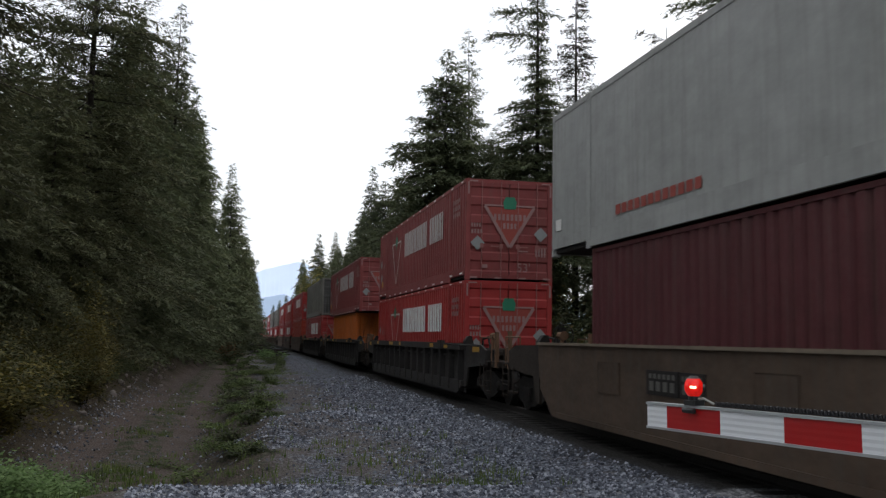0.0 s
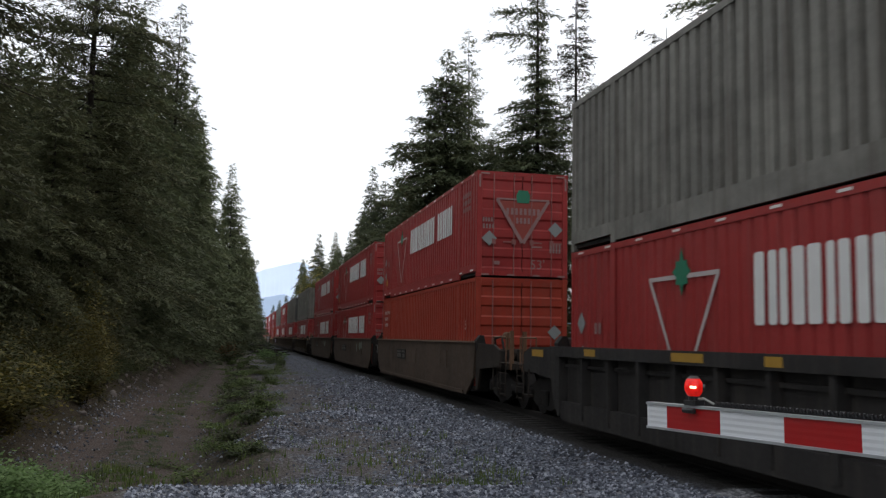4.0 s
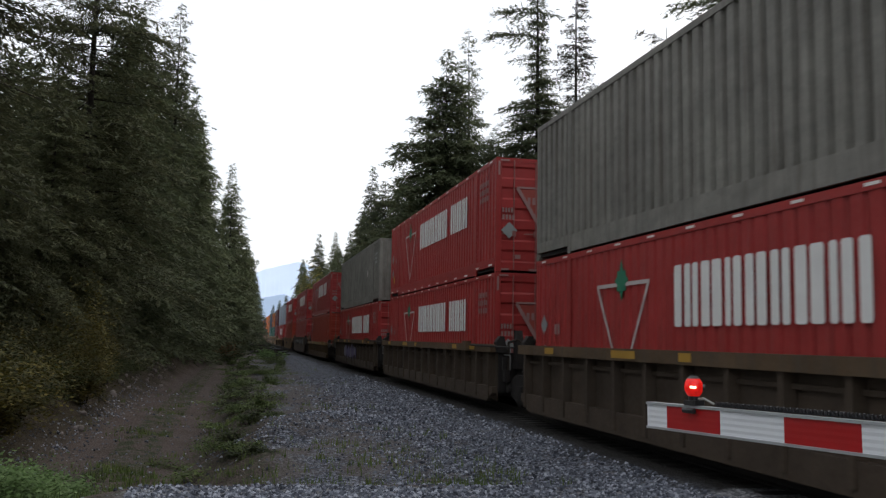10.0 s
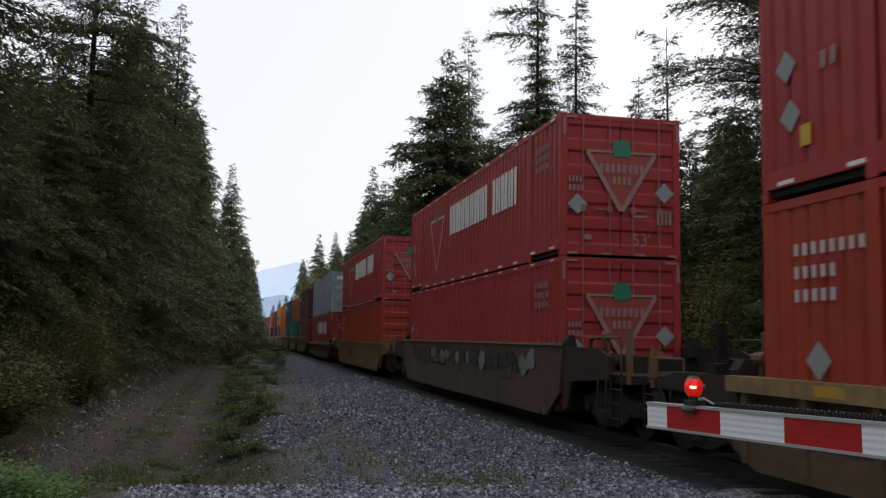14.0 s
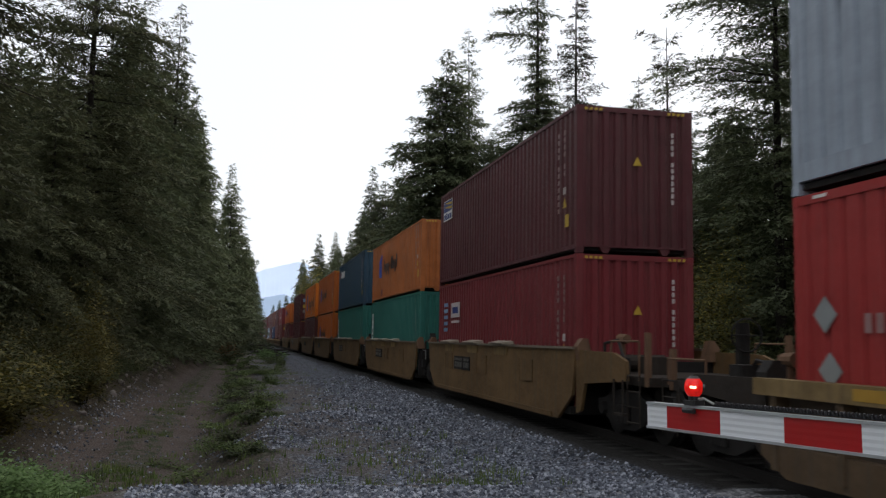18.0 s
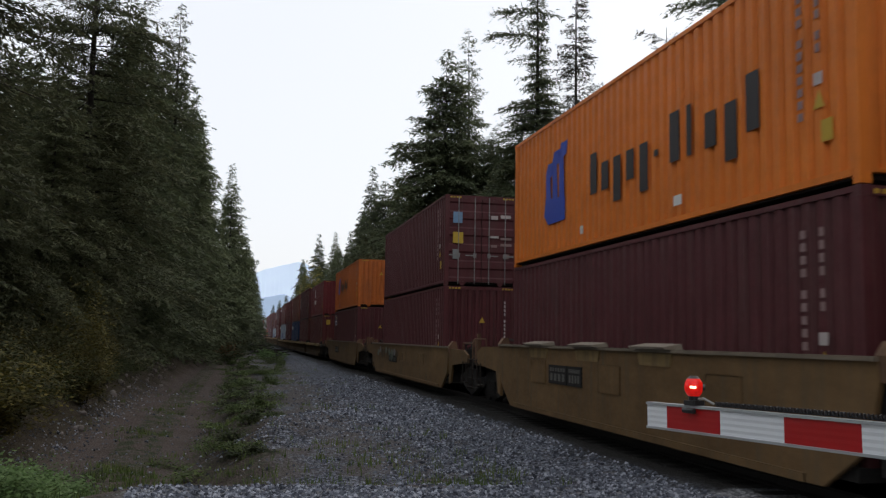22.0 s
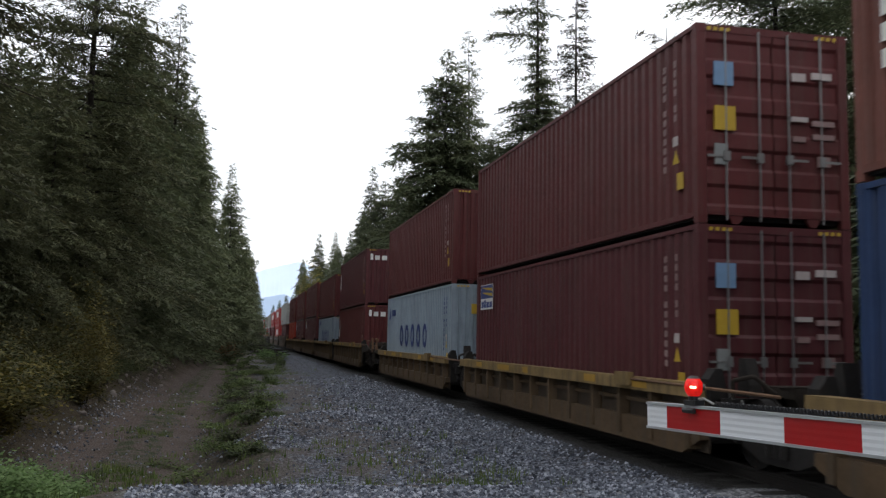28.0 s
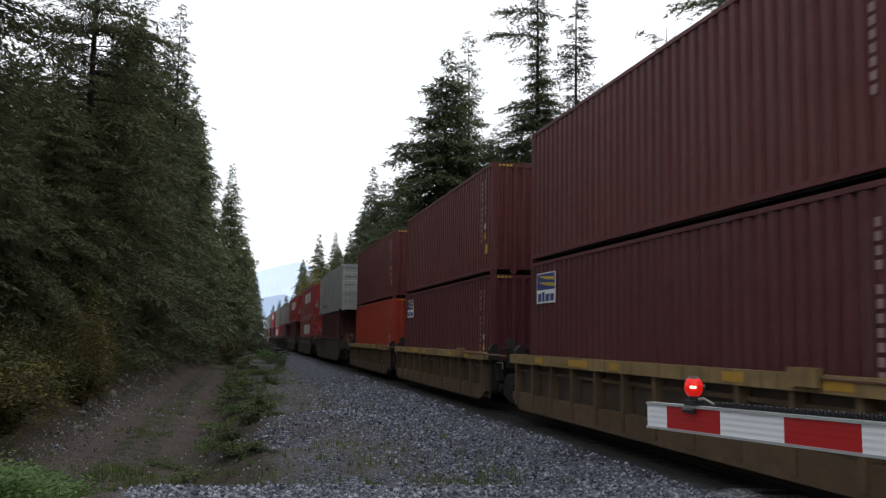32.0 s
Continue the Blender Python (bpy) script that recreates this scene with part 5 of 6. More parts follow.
def conifer_kind(kind):
    if kind not in CONIFERS:
        seed, H, prof, size, cover, droop, thin, mat, more = KINDS[kind]
        trunk, V, F = conifer_meshes(seed, H, prof, size, cover, droop, thin, **more)
        CONIFERS[kind] = (trunk.mesh("trunk", BARK), mesh_from("crown", V, F, mat), H)  # shared by all trees of the kind
    return CONIFERS[kind]


TREE_LABEL = {"young": "young bushy dark green spruce", "distant": "dark green spruce, far off or added out of view",
              "spruce": "dense dark green spruce tree at the edge of the forest", "spruce_wide": "broad dark green spruce with hanging boughs",
              "fir": "slender dark green fir tree", "near_shaggy": "tall shaggy conifer with spreading dark boughs", "near_spruce": "broad dark green spruce with hanging boughs",
              "gapped": "tall conifer with a gap in its crown showing sky", "dense_spruce": "dense dark green spruce with a broad base", "columnar": "tall conifer with a narrow ragged top and two long boughs", "bough_tree": "tall dark conifer with long reaching boughs", "topknot": "spindly conifer with a tuft at its tip", "shaggy": "tall shaggy conifer with spreading dark boughs", "thin_top": "narrow thinning conifer against the sky",
              "sparse": "tall sparse conifer with a bare trunk"}


def tree(kind, x, y, height, turn, wide=1.0):
    tr, cr, H = conifer_kind(kind)
    k = height / H
    ob = root("conifer_tree", pose(x, y, float(ground_z(x, y)), 0, 0, turn), TREE_LABEL[kind], "tree", "conifers of the forest")
    for name, me in (("trunk", tr), ("crown", cr)):
        p = part(name, me, None, ob)
        p.scale = (k * wide, k * wide, k)
    return ob


def left_wood():
    rng = random.Random(11)
    # the front row along the trail, drawing nearer to the track far ahead
    rows = [("near_shaggy", -10.2, 18, 22), ("near_shaggy", -9.0, 25.5, 27), ("near_spruce", -9.8, 30, 11.5), ("near_spruce", -9.2, 36, 13), ("near_spruce", -8.0, 40.5, 13.5), ("gapped", -7.5, 45, 27), ("near_spruce", -8.6, 50, 15.5), ("spruce_wide", -7.2, 55.5, 22.0),
            ("spruce_wide", -7.2, 62, 23.5), ("thin_top", -5.4, 70, 27.0), ("spruce", -6.8, 72, 24), ("spruce", -5.6, 79, 25), ("spruce", -4.7, 88, 25.6), ("spruce", -4.7, 95, 24),
            ("fir", -4.6, 102, 20), ("fir", -1.6, 115, 24.2), ("distant", -2.2, 121, 21), ("distant", -0.8, 130, 19), ("distant", 0.1, 140, 18), ("distant", 0.8, 154, 17), ("distant", 1.6, 172, 17), ("distant", 2.4, 190, 15)]
    for k, x, y, h in rows:
        tree(k, x, y, h, 0 if k in ("gapped", "columnar", "bough_tree") else rng.uniform(0, 360))
    for i in range(3, 14):
        tree("distant", -14.0 + rng.uniform(-1, 1) + i * 0.42, 16 + i * 7.0 + rng.uniform(-1.5, 1.5), min(rng.uniform(21, 26), 0.9 + 0.29 * (16 + i * 7)), rng.uniform(0, 360), 1.1)
    for i in range(4, 9):
        tree("distant", -21 + rng.uniform(-1.5, 1.5) + i * 0.3, 20 + i * 10 + rng.uniform(-2, 2), min(rng.uniform(22, 26), 0.9 + 0.29 * (20 + i * 10)), rng.uniform(0, 360), 1.2)
    # beside and behind the crossing: added out of view to block low sky light
    for i in range(11):
        tree("distant", -17.5 + rng.uniform(-1.5, 1.5) - (i % 2) * 5, 9 - i * 6.0, rng.uniform(15, 20), rng.uniform(0, 360), 1.2)


def right_wood():
    rng = random.Random(23)
    rows = [("dense_spruce", 13.3, 60, 22.4), ("thin_top", 15.3, 62, 24.9), ("columnar", 16.4, 50, 27.5), ("sparse", 21.3, 56, 28), ("dense_spruce", 32.9, 72, 23.0), ("sparse", 31.4, 68, 24.2),
            ("dense_spruce", 13.3, 76, 17), ("dense_spruce", 16.4, 58, 16.5), ("spruce", 15.0, 66, 17), ("young", 17.6, 53, 13.5), ("young", 15.5, 50, 11),
            ("dense_spruce", 13.2, 86, 17.6), ("dense_spruce", 13.0, 97, 16.4), ("fir", 13.9, 100, 21.7), ("spruce", 13.6, 108, 17), ("spruce", 13.4, 118, 16),
            ("bough_tree", 22.4, 34.5, 26), ("topknot", 20.9, 42, 18.5), ("shaggy", 26.2, 33.0, 25), ("shaggy", 28.2, 41.5, 24), ("shaggy", 30.0, 38.0, 26), ("spruce", 26.5, 47, 15.5), ("shaggy", 29.5, 44.0, 20),
            ("young", 24.5, 44, 13), ("young", 22.8, 48, 13.5), ("young", 20.3, 46, 11), ("shaggy", 21.5, 27, 20), ("shaggy", 25.0, 23.0, 22),
            ("spruce", 30, 50, 16), ("spruce_wide", 27, 56, 14),
            ("distant", 14.6, 150, 15.5), ("distant", 13.4, 162, 15.0), ("distant", 16.6, 150, 16.0), ("distant", 12.9, 200, 19.0), ("distant", 17.8, 140, 15.5), ("distant", 15.5, 178, 17),
            ("distant", 13.4, 130, 15.5), ("distant", 12.9, 143, 14), ("spruce", 13.8, 172, 21.8), ("fir", 16.6, 168, 21.7), ("spruce", 18.0, 175, 19), ("spruce", 12.2, 185, 18), ("distant", 14.5, 158, 13), ("distant", 13.2, 185, 14), ("distant", 13, 205, 13), ("distant", 12.6, 230, 13),
            ("distant", 12.4, 260, 14), ("distant", 12.2, 300, 14), ("distant", 11.8, 345, 14)]
    for k, x, y, h in rows:
        tree(k, x, y, h, 0 if k in ("gapped", "columnar", "bough_tree") else rng.uniform(0, 360))
    for i in range(12):
        tree("distant", 21 + rng.uniform(-1, 2) + max(0, 4 - i) * 2.0, 24 + i * 8 + rng.uniform(-2, 2), rng.uniform(12, 15), rng.uniform(0, 360), 1.2)
    for i in range(14):
        tree("distant", 36 + rng.uniform(-3, 3) + (i % 2) * 8, 18 + i * 5, rng.uniform(16, 20), rng.uniform(0, 360), 1.3)
    # unseen row right of the crossing, added to shut out sky light
    for i in range(7):
        tree("distant", 21 + rng.uniform(-2, 4), 18 - i * 8, rng.uniform(18, 24), rng.uniform(0, 360), 1.2)


left_wood()
right_wood()


def leaf_cloud(rng, n, cx, cy, cz, rx, ry, rz, size):
    """Small leaves in uneven clumps."""
    k = max(3, n // 60)
    cl = rng.normal(0, 0.45, (k, 3))
    cl[:, 2] = np.abs(cl[:, 2]) * 1.1 - 0.1
    pick = rng.integers(0, k, n)
    p = cl[pick] + rng.normal(0, 0.17, (n, 3))
    p = p * (rx, ry, rz) + (cx, cy, cz)
    a = rng.random(n) * math.tau
    s = size * rng.uniform(0.5, 1.4, n)
    d = np.stack([np.cos(a), np.sin(a), rng.uniform(-0.6, 0.4, n)], -1)
    q = np.stack([-np.sin(a), np.cos(a), rng.uniform(-0.6, 0.6, n)], -1) * 0.38
    v = np.stack([p, p + (d * 0.5 + q) * s[:, None], p + d * s[:, None], p + (d * 0.5 - q) * s[:, None]], 1)
    return v.reshape(-1, 3)


def bush(x, y, w, h, mat, label, n=700, size=0.09, name="bush"):
    rng = np.random.default_rng(int(abs(x * 131 + y * 977)) + 7)
    z = float(ground_z(x, y))
    ob = root(name, pose(x, y, z), label, "bush" if name == "bush" else "tree", "undergrowth")
    for k in range(3):
        a = rng.random() * math.tau
        part("stem", Shape().tube((0, 0, -0.1), (math.cos(a) * w * 0.3, math.sin(a) * w * 0.3, h * rng.uniform(0.2, 0.35)), 0.008 + 0.0025 * h, 0.004, 5), BARK, ob)
    v = leaf_cloud(rng, n, 0, 0, h * 0.24, w * 0.62, w * 0.62, h * 0.58, size)
    v[:, 2] = np.maximum(v[:, 2], 0.01)
    m = len(v) // 4
    f = (np.arange(m)[:, None] * 4 + np.arange(4)[None]).tolist()
    part("leaves", mesh_from("leaves", v.tolist(), f, mat), None, ob)
    return ob


def undergrowth():
    rng = random.Random(4)
    # the green fronds by the road
    for x, y, w, h in ((-3.3, 13.0, 1.5, 0.95), (-2.85, 12.6, 1.3, 0.75), (-3.7, 13.9, 1.6, 1.15), (-3.1, 12.2, 1.2, 0.8), (-3.1, 14.2, 1.4, 0.8), (-2.7, 13.9, 1.2, 0.85), (-2.9, 15.2, 1.4, 0.8)):
        bush(x, y, w, h, LEAVES_FRESH, "fresh green fern clump beside the road", 4200, 0.06)
    # along the trail's far side
    for i in range(34):
        y = 15.5 + i * 2.6
        mat, word = ((LEAVES_GREEN, "green"), (LEAVES_YELLOW, "yellowing autumn"), (LEAVES_GREEN, "dull green"))[i % 3]
        bush(-5.55 + rng.uniform(-0.7, 0.45) - 0.02 * min(i, 9) + 0.03 * max(0, i - 12), y, rng.uniform(1.6, 2.4), rng.uniform(0.8, 1.9), mat, f"{word} leafy bush at the forest edge", 3000, 0.058)
    for x, y, w, h in ((-4.5, 29, 1.2, 1.6), (-4.75, 19, 1.0, 1.0), (-4.75, 19, 1.9, 1.9), (-5.1, 22.5, 1.8, 1.7), (-5.3, 26, 1.7, 1.5), (-5.4, 37, 1.4, 2.2), (-6.0, 20, 2.4, 2.6), (-5.6, 31, 1.8, 2.6), (-5.2, 17.5, 2.2, 1.9)):
        bush(x, y, w, h, LEAVES_YELLOW, "tall yellowing shrub under the conifers", 3000, 0.085)
    bush(-4.55, 30, 1.25, 4.6, LEAVES_OCHRE, "tall yellowing shrub under the conifers", 3200, 0.085)
    for i in range(22):
        y = 17 + i * 2.1 + rng.uniform(-0.5, 0.5)
        bush(-5.0 + rng.uniform(-0.35, 0.3) - 0.012 * (y - 17), y, rng.uniform(0.9, 1.5), rng.uniform(0.4, 0.9), LEAVES_GREEN, "dull green low growth at the forest edge", 1300, 0.055)
    for x, y, w, h in ((18.6, 33, 2.4, 7.5), (14.9, 33.5, 1.8, 4.6), (16.4, 36, 2.2, 6.0), (19.8, 36, 2.4, 8.5)):
        bush(x, y, w, h, LEAVES_GOLD, "golden autumn broadleaf tree under dark conifers", 3200, 0.10, "broadleaf_tree")
    bush(-5.6, 55, 1.8, 1.6, leafy("dark_red_leaves", ((0.03, 0.012, 0.010), (0.07, 0.022, 0.018), (0.05, 0.03, 0.015))), "dark red low shrub beside the trail", 1500, 0.07)
    # on the bank between trail and ballast
    for i in range(96):
        y = 17.0 + i * 0.75
        spread = 0.45 + 0.012 * (y - 17)
        x = min(-0.15 + rng.gauss(0, spread) + (y - 20) * 0.030, 0.7 + (y - 17) * 0.045)
        tall = rng.random() < 0.3
        bush(x, y + rng.uniform(-0.8, 0.8), rng.uniform(0.5, 1.0) * (0.8 if tall else 1.25), rng.uniform(0.45, 0.8) if tall else rng.uniform(0.15, 0.4), LEAVES_WEED if i % 4 or x > 0.6 else LEAVES_GREEN,
             "tall green weeds on the bank beside the trail" if tall else "low green weeds on the bank beside the trail", 900, 0.05)
    # closing the trail far ahead
    for x, y, w, h, mat in ((-2.2, 96, 4, 2.2, LEAVES_RUST), (0.2, 99, 4, 2.4, LEAVES_GREEN), (-0.8, 92, 3, 1.6, LEAVES_GREEN), (1.8, 104, 3, 2.0, LEAVES_GREEN), (2.4, 118, 3, 2.4, LEAVES_GREEN), (2.6, 88, 2.2, 0.9, LEAVES_FRESH)):
        bush(x, y, w, h, mat, "bushes closing off the trail", 1100, 0.2)
    # behind the train
    for x, y, w, h, mat in ((14.5, 33, 3, 5.5, LEAVES_YELLOW), (15.5, 37, 3, 5, LEAVES_GREEN), (13.8, 42, 3, 6, LEAVES_YELLOW), (16.5, 27, 3, 3, LEAVES_GREEN), (15, 50, 3, 5, LEAVES_GREEN), (13.5, 30, 2, 2.5, LEAVES_GREEN), (18, 24, 3, 3, LEAVES_GREEN), (17.5, 31, 3, 4.5, LEAVES_YELLOW)):
        bush(x, y, w, h, mat, "autumn-tinted shrub behind the track", 2200, 0.13)
    for x, y, w, h in ((11.6, 150, 3.6, 15.5), (15.6, 138, 4.0, 13)):
        bush(x, y, w, h, LEAVES_GOLD, "pale yellow autumn broadleaf tree", 9000, 0.36, "broadleaf_tree")


undergrowth()


def grass():
    rng = np.random.default_rng(9)
    n = 24000
    y = 11.8 + 46 * rng.random(n) ** 1.6
    x = rng.uniform(-4.5, 4.8, n)
    patch = rough(x, y, 0.6, 5.0) + rough(x, y, 1.9, 8.0) * 0.6
    bank = np.exp(-((x + 0.3 - (y - 20) * 0.016) / 0.6) ** 2)
    verge = np.exp(-((y - 13.4) / 1.3) ** 2) * (x < 4.6)
    strip = np.exp(-((x + 2.3) / 0.45) ** 2) + np.exp(-((x + 2.5) / 1.0) ** 2) * (y < 17)
    keep = rng.random(n) < np.clip((patch - 0.2) * 1.3, 0, 1) * (0.12 + 0.7 * bank + 1.2 * strip) + verge * np.clip(patch + 0.25, 0, 1) * (0.14 + 1.2 * (x < -0.4)) + (x > 0.2) * (x < 4.2) * (y < 19) * 0.05 + 1.6 * np.exp(-((x + 1.9) / 0.8) ** 2 - ((y - 16.5) / 2.2) ** 2) * np.clip(patch + 0.5, 0, 1)
    x, y = x[keep], y[keep]
    V, F = [], []
    for px, py, pz in zip(x, y, ground_z(x, y)):
        for k in range(5):
            a = rng.random() * math.tau
            h = rng.uniform(0.05, 0.20)
            w = 0.010
            bx, by = px + rng.normal(0, 0.05), py + rng.normal(0, 0.05)
            lean = rng.uniform(0.1, 0.7) * h
            o = len(V)
            V += [(bx - w * math.sin(a), by + w * math.cos(a), pz - 0.01), (bx + w * math.sin(a), by - w * math.cos(a), pz - 0.01), (bx + math.cos(a) * lean, by + math.sin(a) * lean, pz + h)]
            F.append((o, o + 1, o + 2))
    me = mesh_from("grass", V, F, leafy("grass_blades", ((0.05, 0.080, 0.02), (0.085, 0.125, 0.03), (0.14, 0.16, 0.05))))
    tagged(new("grass", me), "sparse green grass tufts on the bank and verge", "grass", kind="stuff")


grass()


def rocks():
    rng = random.Random(8)
    nrng = np.random.default_rng(3)
    mat = painted("field_stone", (0.20, 0.175, 0.165), 0.9, 0.4, 0.1)
    base = bmesh.new()
    bmesh.ops.create_icosphere(base, subdivisions=2, radius=1)
    for v in base.verts:
        v.co *= 1 + 0.35 * noise.noise(v.co * 1.3)
        v.co.z *= 0.7
    me = bpy.data.meshes.new("rock")
    base.to_mesh(me)
    base.free()
    me.materials.append(mat)
    for i in range(85):
        y = 20 + 48 * rng.random()
        x = -4.15 + rng.gauss(0, 0.38) - (y - 20) * 0.014
        r = rng.uniform(0.04, 0.085) + 0.12 * rng.random() ** 4
        ob = new("rock", me)
        ob.matrix_basis = Matrix.LocRotScale((x, y, float(ground_z(x, y)) + r * 0.3), Euler((rng.random(), rng.random(), rng.random() * 6)), (r, r * 1.2, r))
        tagged(ob, "small grey stone at the foot of the forest bank", "stone", "stones along the trail")
    # dark heap far along the shoulder
    heap = root("brush_heap", pose(3.4, 99, float(ground_z(3.4, 99))), "dark heap of brush and old timber beside the track", "brush heap")
    sh = Shape()
    for k in range(40):
        a = nrng.random() * math.tau
        c = nrng.normal(0, 0.5, 2)
        ln = nrng.uniform(0.5, 1.2)
        z = abs(nrng.normal(0.35, 0.22))
        sh.tube((c[0] * 1.4 - math.cos(a) * ln, c[1] - math.sin(a) * ln, max(0.05, z - 0.1)), (c[0] * 1.4 + math.cos(a) * ln, c[1] + math.sin(a) * ln, z + 0.1), 0.07, 0.05, 5)
    part("timber", sh, plain("rotten_timber", (0.03, 0.025, 0.02), 0.9), heap)


rocks()


# ---------------------------------------------------------------- distance
def mountains():
    def ridge(name, dist, pts, mat, label):
        rng = np.random.default_rng(len(name))
        xs = np.linspace(pts[0][0], pts[-1][0], 160)
        zs = np.interp(xs, [p[0] for p in pts], [p[1] for p in pts])
        wob = sum(np.sin(xs * (0.011 * 2 ** k) + k * 1.7) / 1.8 ** k for k in range(6)) * (pts[1][1] * 0.02)
        zs = zs + wob + rng.normal(0, 1.0, len(xs))
        v, f = [], []
        for x, z in zip(xs, zs):
            v += [(x, dist, -20), (x, dist + 200, max(z, 0))]
        for i in range(len(xs) - 1):
            f.append((2 * i, 2 * i + 2, 2 * i + 3, 2 * i + 1))
        tagged(new(name, mesh_from(name, v, f, mat)), label, "mountain", kind="structure")
    # distance haze is put into these colours, brightened by a glow of their own
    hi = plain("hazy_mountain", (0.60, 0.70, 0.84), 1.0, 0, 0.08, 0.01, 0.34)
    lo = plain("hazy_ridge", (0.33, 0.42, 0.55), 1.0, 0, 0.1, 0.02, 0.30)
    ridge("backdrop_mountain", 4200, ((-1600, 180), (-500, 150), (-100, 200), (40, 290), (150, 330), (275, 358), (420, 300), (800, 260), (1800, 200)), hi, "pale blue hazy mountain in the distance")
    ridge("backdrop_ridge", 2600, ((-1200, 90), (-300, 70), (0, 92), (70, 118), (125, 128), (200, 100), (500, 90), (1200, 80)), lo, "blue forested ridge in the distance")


mountains()


# ---------------------------------------------------------------- crossing gate
def gate():
    tip, to = Vector((2.068, 4.385, 1.233)), Vector((0.1625, -0.9867, 0.0185))
    yaw = math.degrees(math.atan2(to.y, to.x))
    zg = float(ground_z(tip.x + to.x * 5.6, tip.y + to.y * 5.6))
    ob = root("crossing_gate", Matrix.Translation(tip) @ pose(0, 0, 0, 0, -1.06, yaw), "lowered level-crossing gate arm with red and white stripes", "crossing gate")
    white = plain("white_reflective_sheet", (0.74, 0.76, 0.78), 0.35, 0, 0.04, 30)
    red = plain("red_reflective_sheet", (0.40, 0.004, 0.006), 0.35, 0, 0.06, 30)
    edge = plain("grey_aluminium", (0.45, 0.47, 0.49), 0.4, 0.6, 0.1)
    # local x runs along the arm from its tip, the striped face looks to -y
    h = 0.054
    part("arm", Shape().box(0.0, 5.5, 0.0, 0.03, -h, h), edge, ob)
    part("top_edge", Shape().box(0.0, 5.5, -0.012, 0.034, h, h + 0.012), edge, ob)
    part("bottom_edge", Shape().box(0.0, 5.5, -0.012, 0.034, -h - 0.012, -h), edge, ob)
    u, k = 0.0, 0
    for ln in (0.166, 0.405, 0.405, 0.405, 0.405, 0.405, 0.405, 0.405, 0.405, 0.405, 0.405, 0.405, 0.405):
        sh = Shape()
        for j in range(8):
            z0, z1 = -h + 2 * h * j / 8, -h + 2 * h * (j + 1) / 8
            sh.prism_x([(0.0, z0), (0.0, z1), (-0.004 - (0.0012 if k % 2 == 0 else 0.0003) * (j % 2), z1), (-0.004 - (0.0012 if k % 2 == 0 else 0.0003) * (1 - j % 2), z0)], u, u + ln)
        part("stripe", sh, red if k % 2 else white, ob, "red reflective stripe" if k % 2 else "white ribbed reflective stripe")
        u += ln
        k += 1
    # lamp
    lx = 0.365
    lamp = part("lamp", Shape().box(lx - 0.042, lx + 0.042, -0.024, 0.045, h + 0.013, h + 0.036, 0.008).tube((lx, 0.01, h + 0.036), (lx, 0.01, h + 0.056), 0.026, n=12).tube((lx - 0.04, -0.022, h - 0.012), (lx + 0.04, -0.022, h - 0.012), 0.013, n=6), plain("black_plastic", (0.012, 0.012, 0.013), 0.5), ob, "black lamp foot clamped on the arm")
    lens = bmesh.new()
    bmesh.ops.create_uvsphere(lens, u_segments=20, v_segments=14, radius=0.044)
    for v in lens.verts:
        v.co.z *= 1.2
        v.co *= 1 + 0.012 * math.cos(14 * math.atan2(v.co.y, v.co.x))
    me = bpy.data.meshes.new("lens")
    lens.to_mesh(me)
    lens.free()
    me.materials.append(plain("glowing_red_lens", (0.75, 0.010, 0.006), 0.25, 0, 0.45, 55, 0.42))
    me.polygons.foreach_set("use_smooth", [True] * len(me.polygons))
    part("lens", me, None, lamp, "glowing red lens", at=pose(lx, 0.01, h + 0.100))
    part("bulb_glow", Shape().tube((lx + 0.026, -0.032, h + 0.100), (lx + 0.044, -0.010, h + 0.100), 0.006, 0.006, 8), plain("bulb", (1.0, 0.55, 0.32), 0.3, 0, 0.0, 5, 4.0), lamp)
    part("cap", Shape().tube((lx, 0.01, h + 0.14), (lx, 0.01, h + 0.153), 0.030, 0.018, 14).tube((lx + 0.022, 0.042, h + 0.098), (lx + 0.028, 0.052, h + 0.098), 0.016, n=10), plain("dark_lamp_rim", (0.05, 0.045, 0.042), 0.4, 0.3), lamp)
    # spiral cable along the top edge
    cab = Shape()
    prev = None
    for i in range(1400):
        x = 0.50 + i * 0.0035
        a = i * 1.15
        p = (x, 0.03 + 0.009 * math.cos(a), h + 0.026 + 0.009 * math.sin(a))
        if prev:
            cab.tube(prev, p, 0.0048, n=4)
        prev = p
    part("cable", cab, plain("black_cable", (0.012, 0.012, 0.014), 0.5), ob, "black spiral cable")
    part("lead", Shape().bent([(lx + 0.05, 0.0, h + 0.045), (lx + 0.10, -0.01, h + 0.05), (0.50, 0.02, h + 0.025)], 0.006), plain("pale_lead", (0.3, 0.3, 0.28), 0.5), lamp)
    # mast and foot of the gate, beside the camera's back
    part("mechanism", Shape().box(5.35, 5.85, -0.2, 0.4, -0.35, 0.35, 0.04), edge, ob)
    part("mast", Shape().tube((5.6, 0.1, zg - 1.233 - 0.104 - 0.1), (5.6, 0.1, 2.2), 0.06, n=12).tube((5.6, 0.1, zg - 1.233 - 0.104 - 0.1), (5.6, 0.1, zg - 1.233 - 0.104 + 0.25), 0.22, 0.12, 12), edge, ob)


gate()


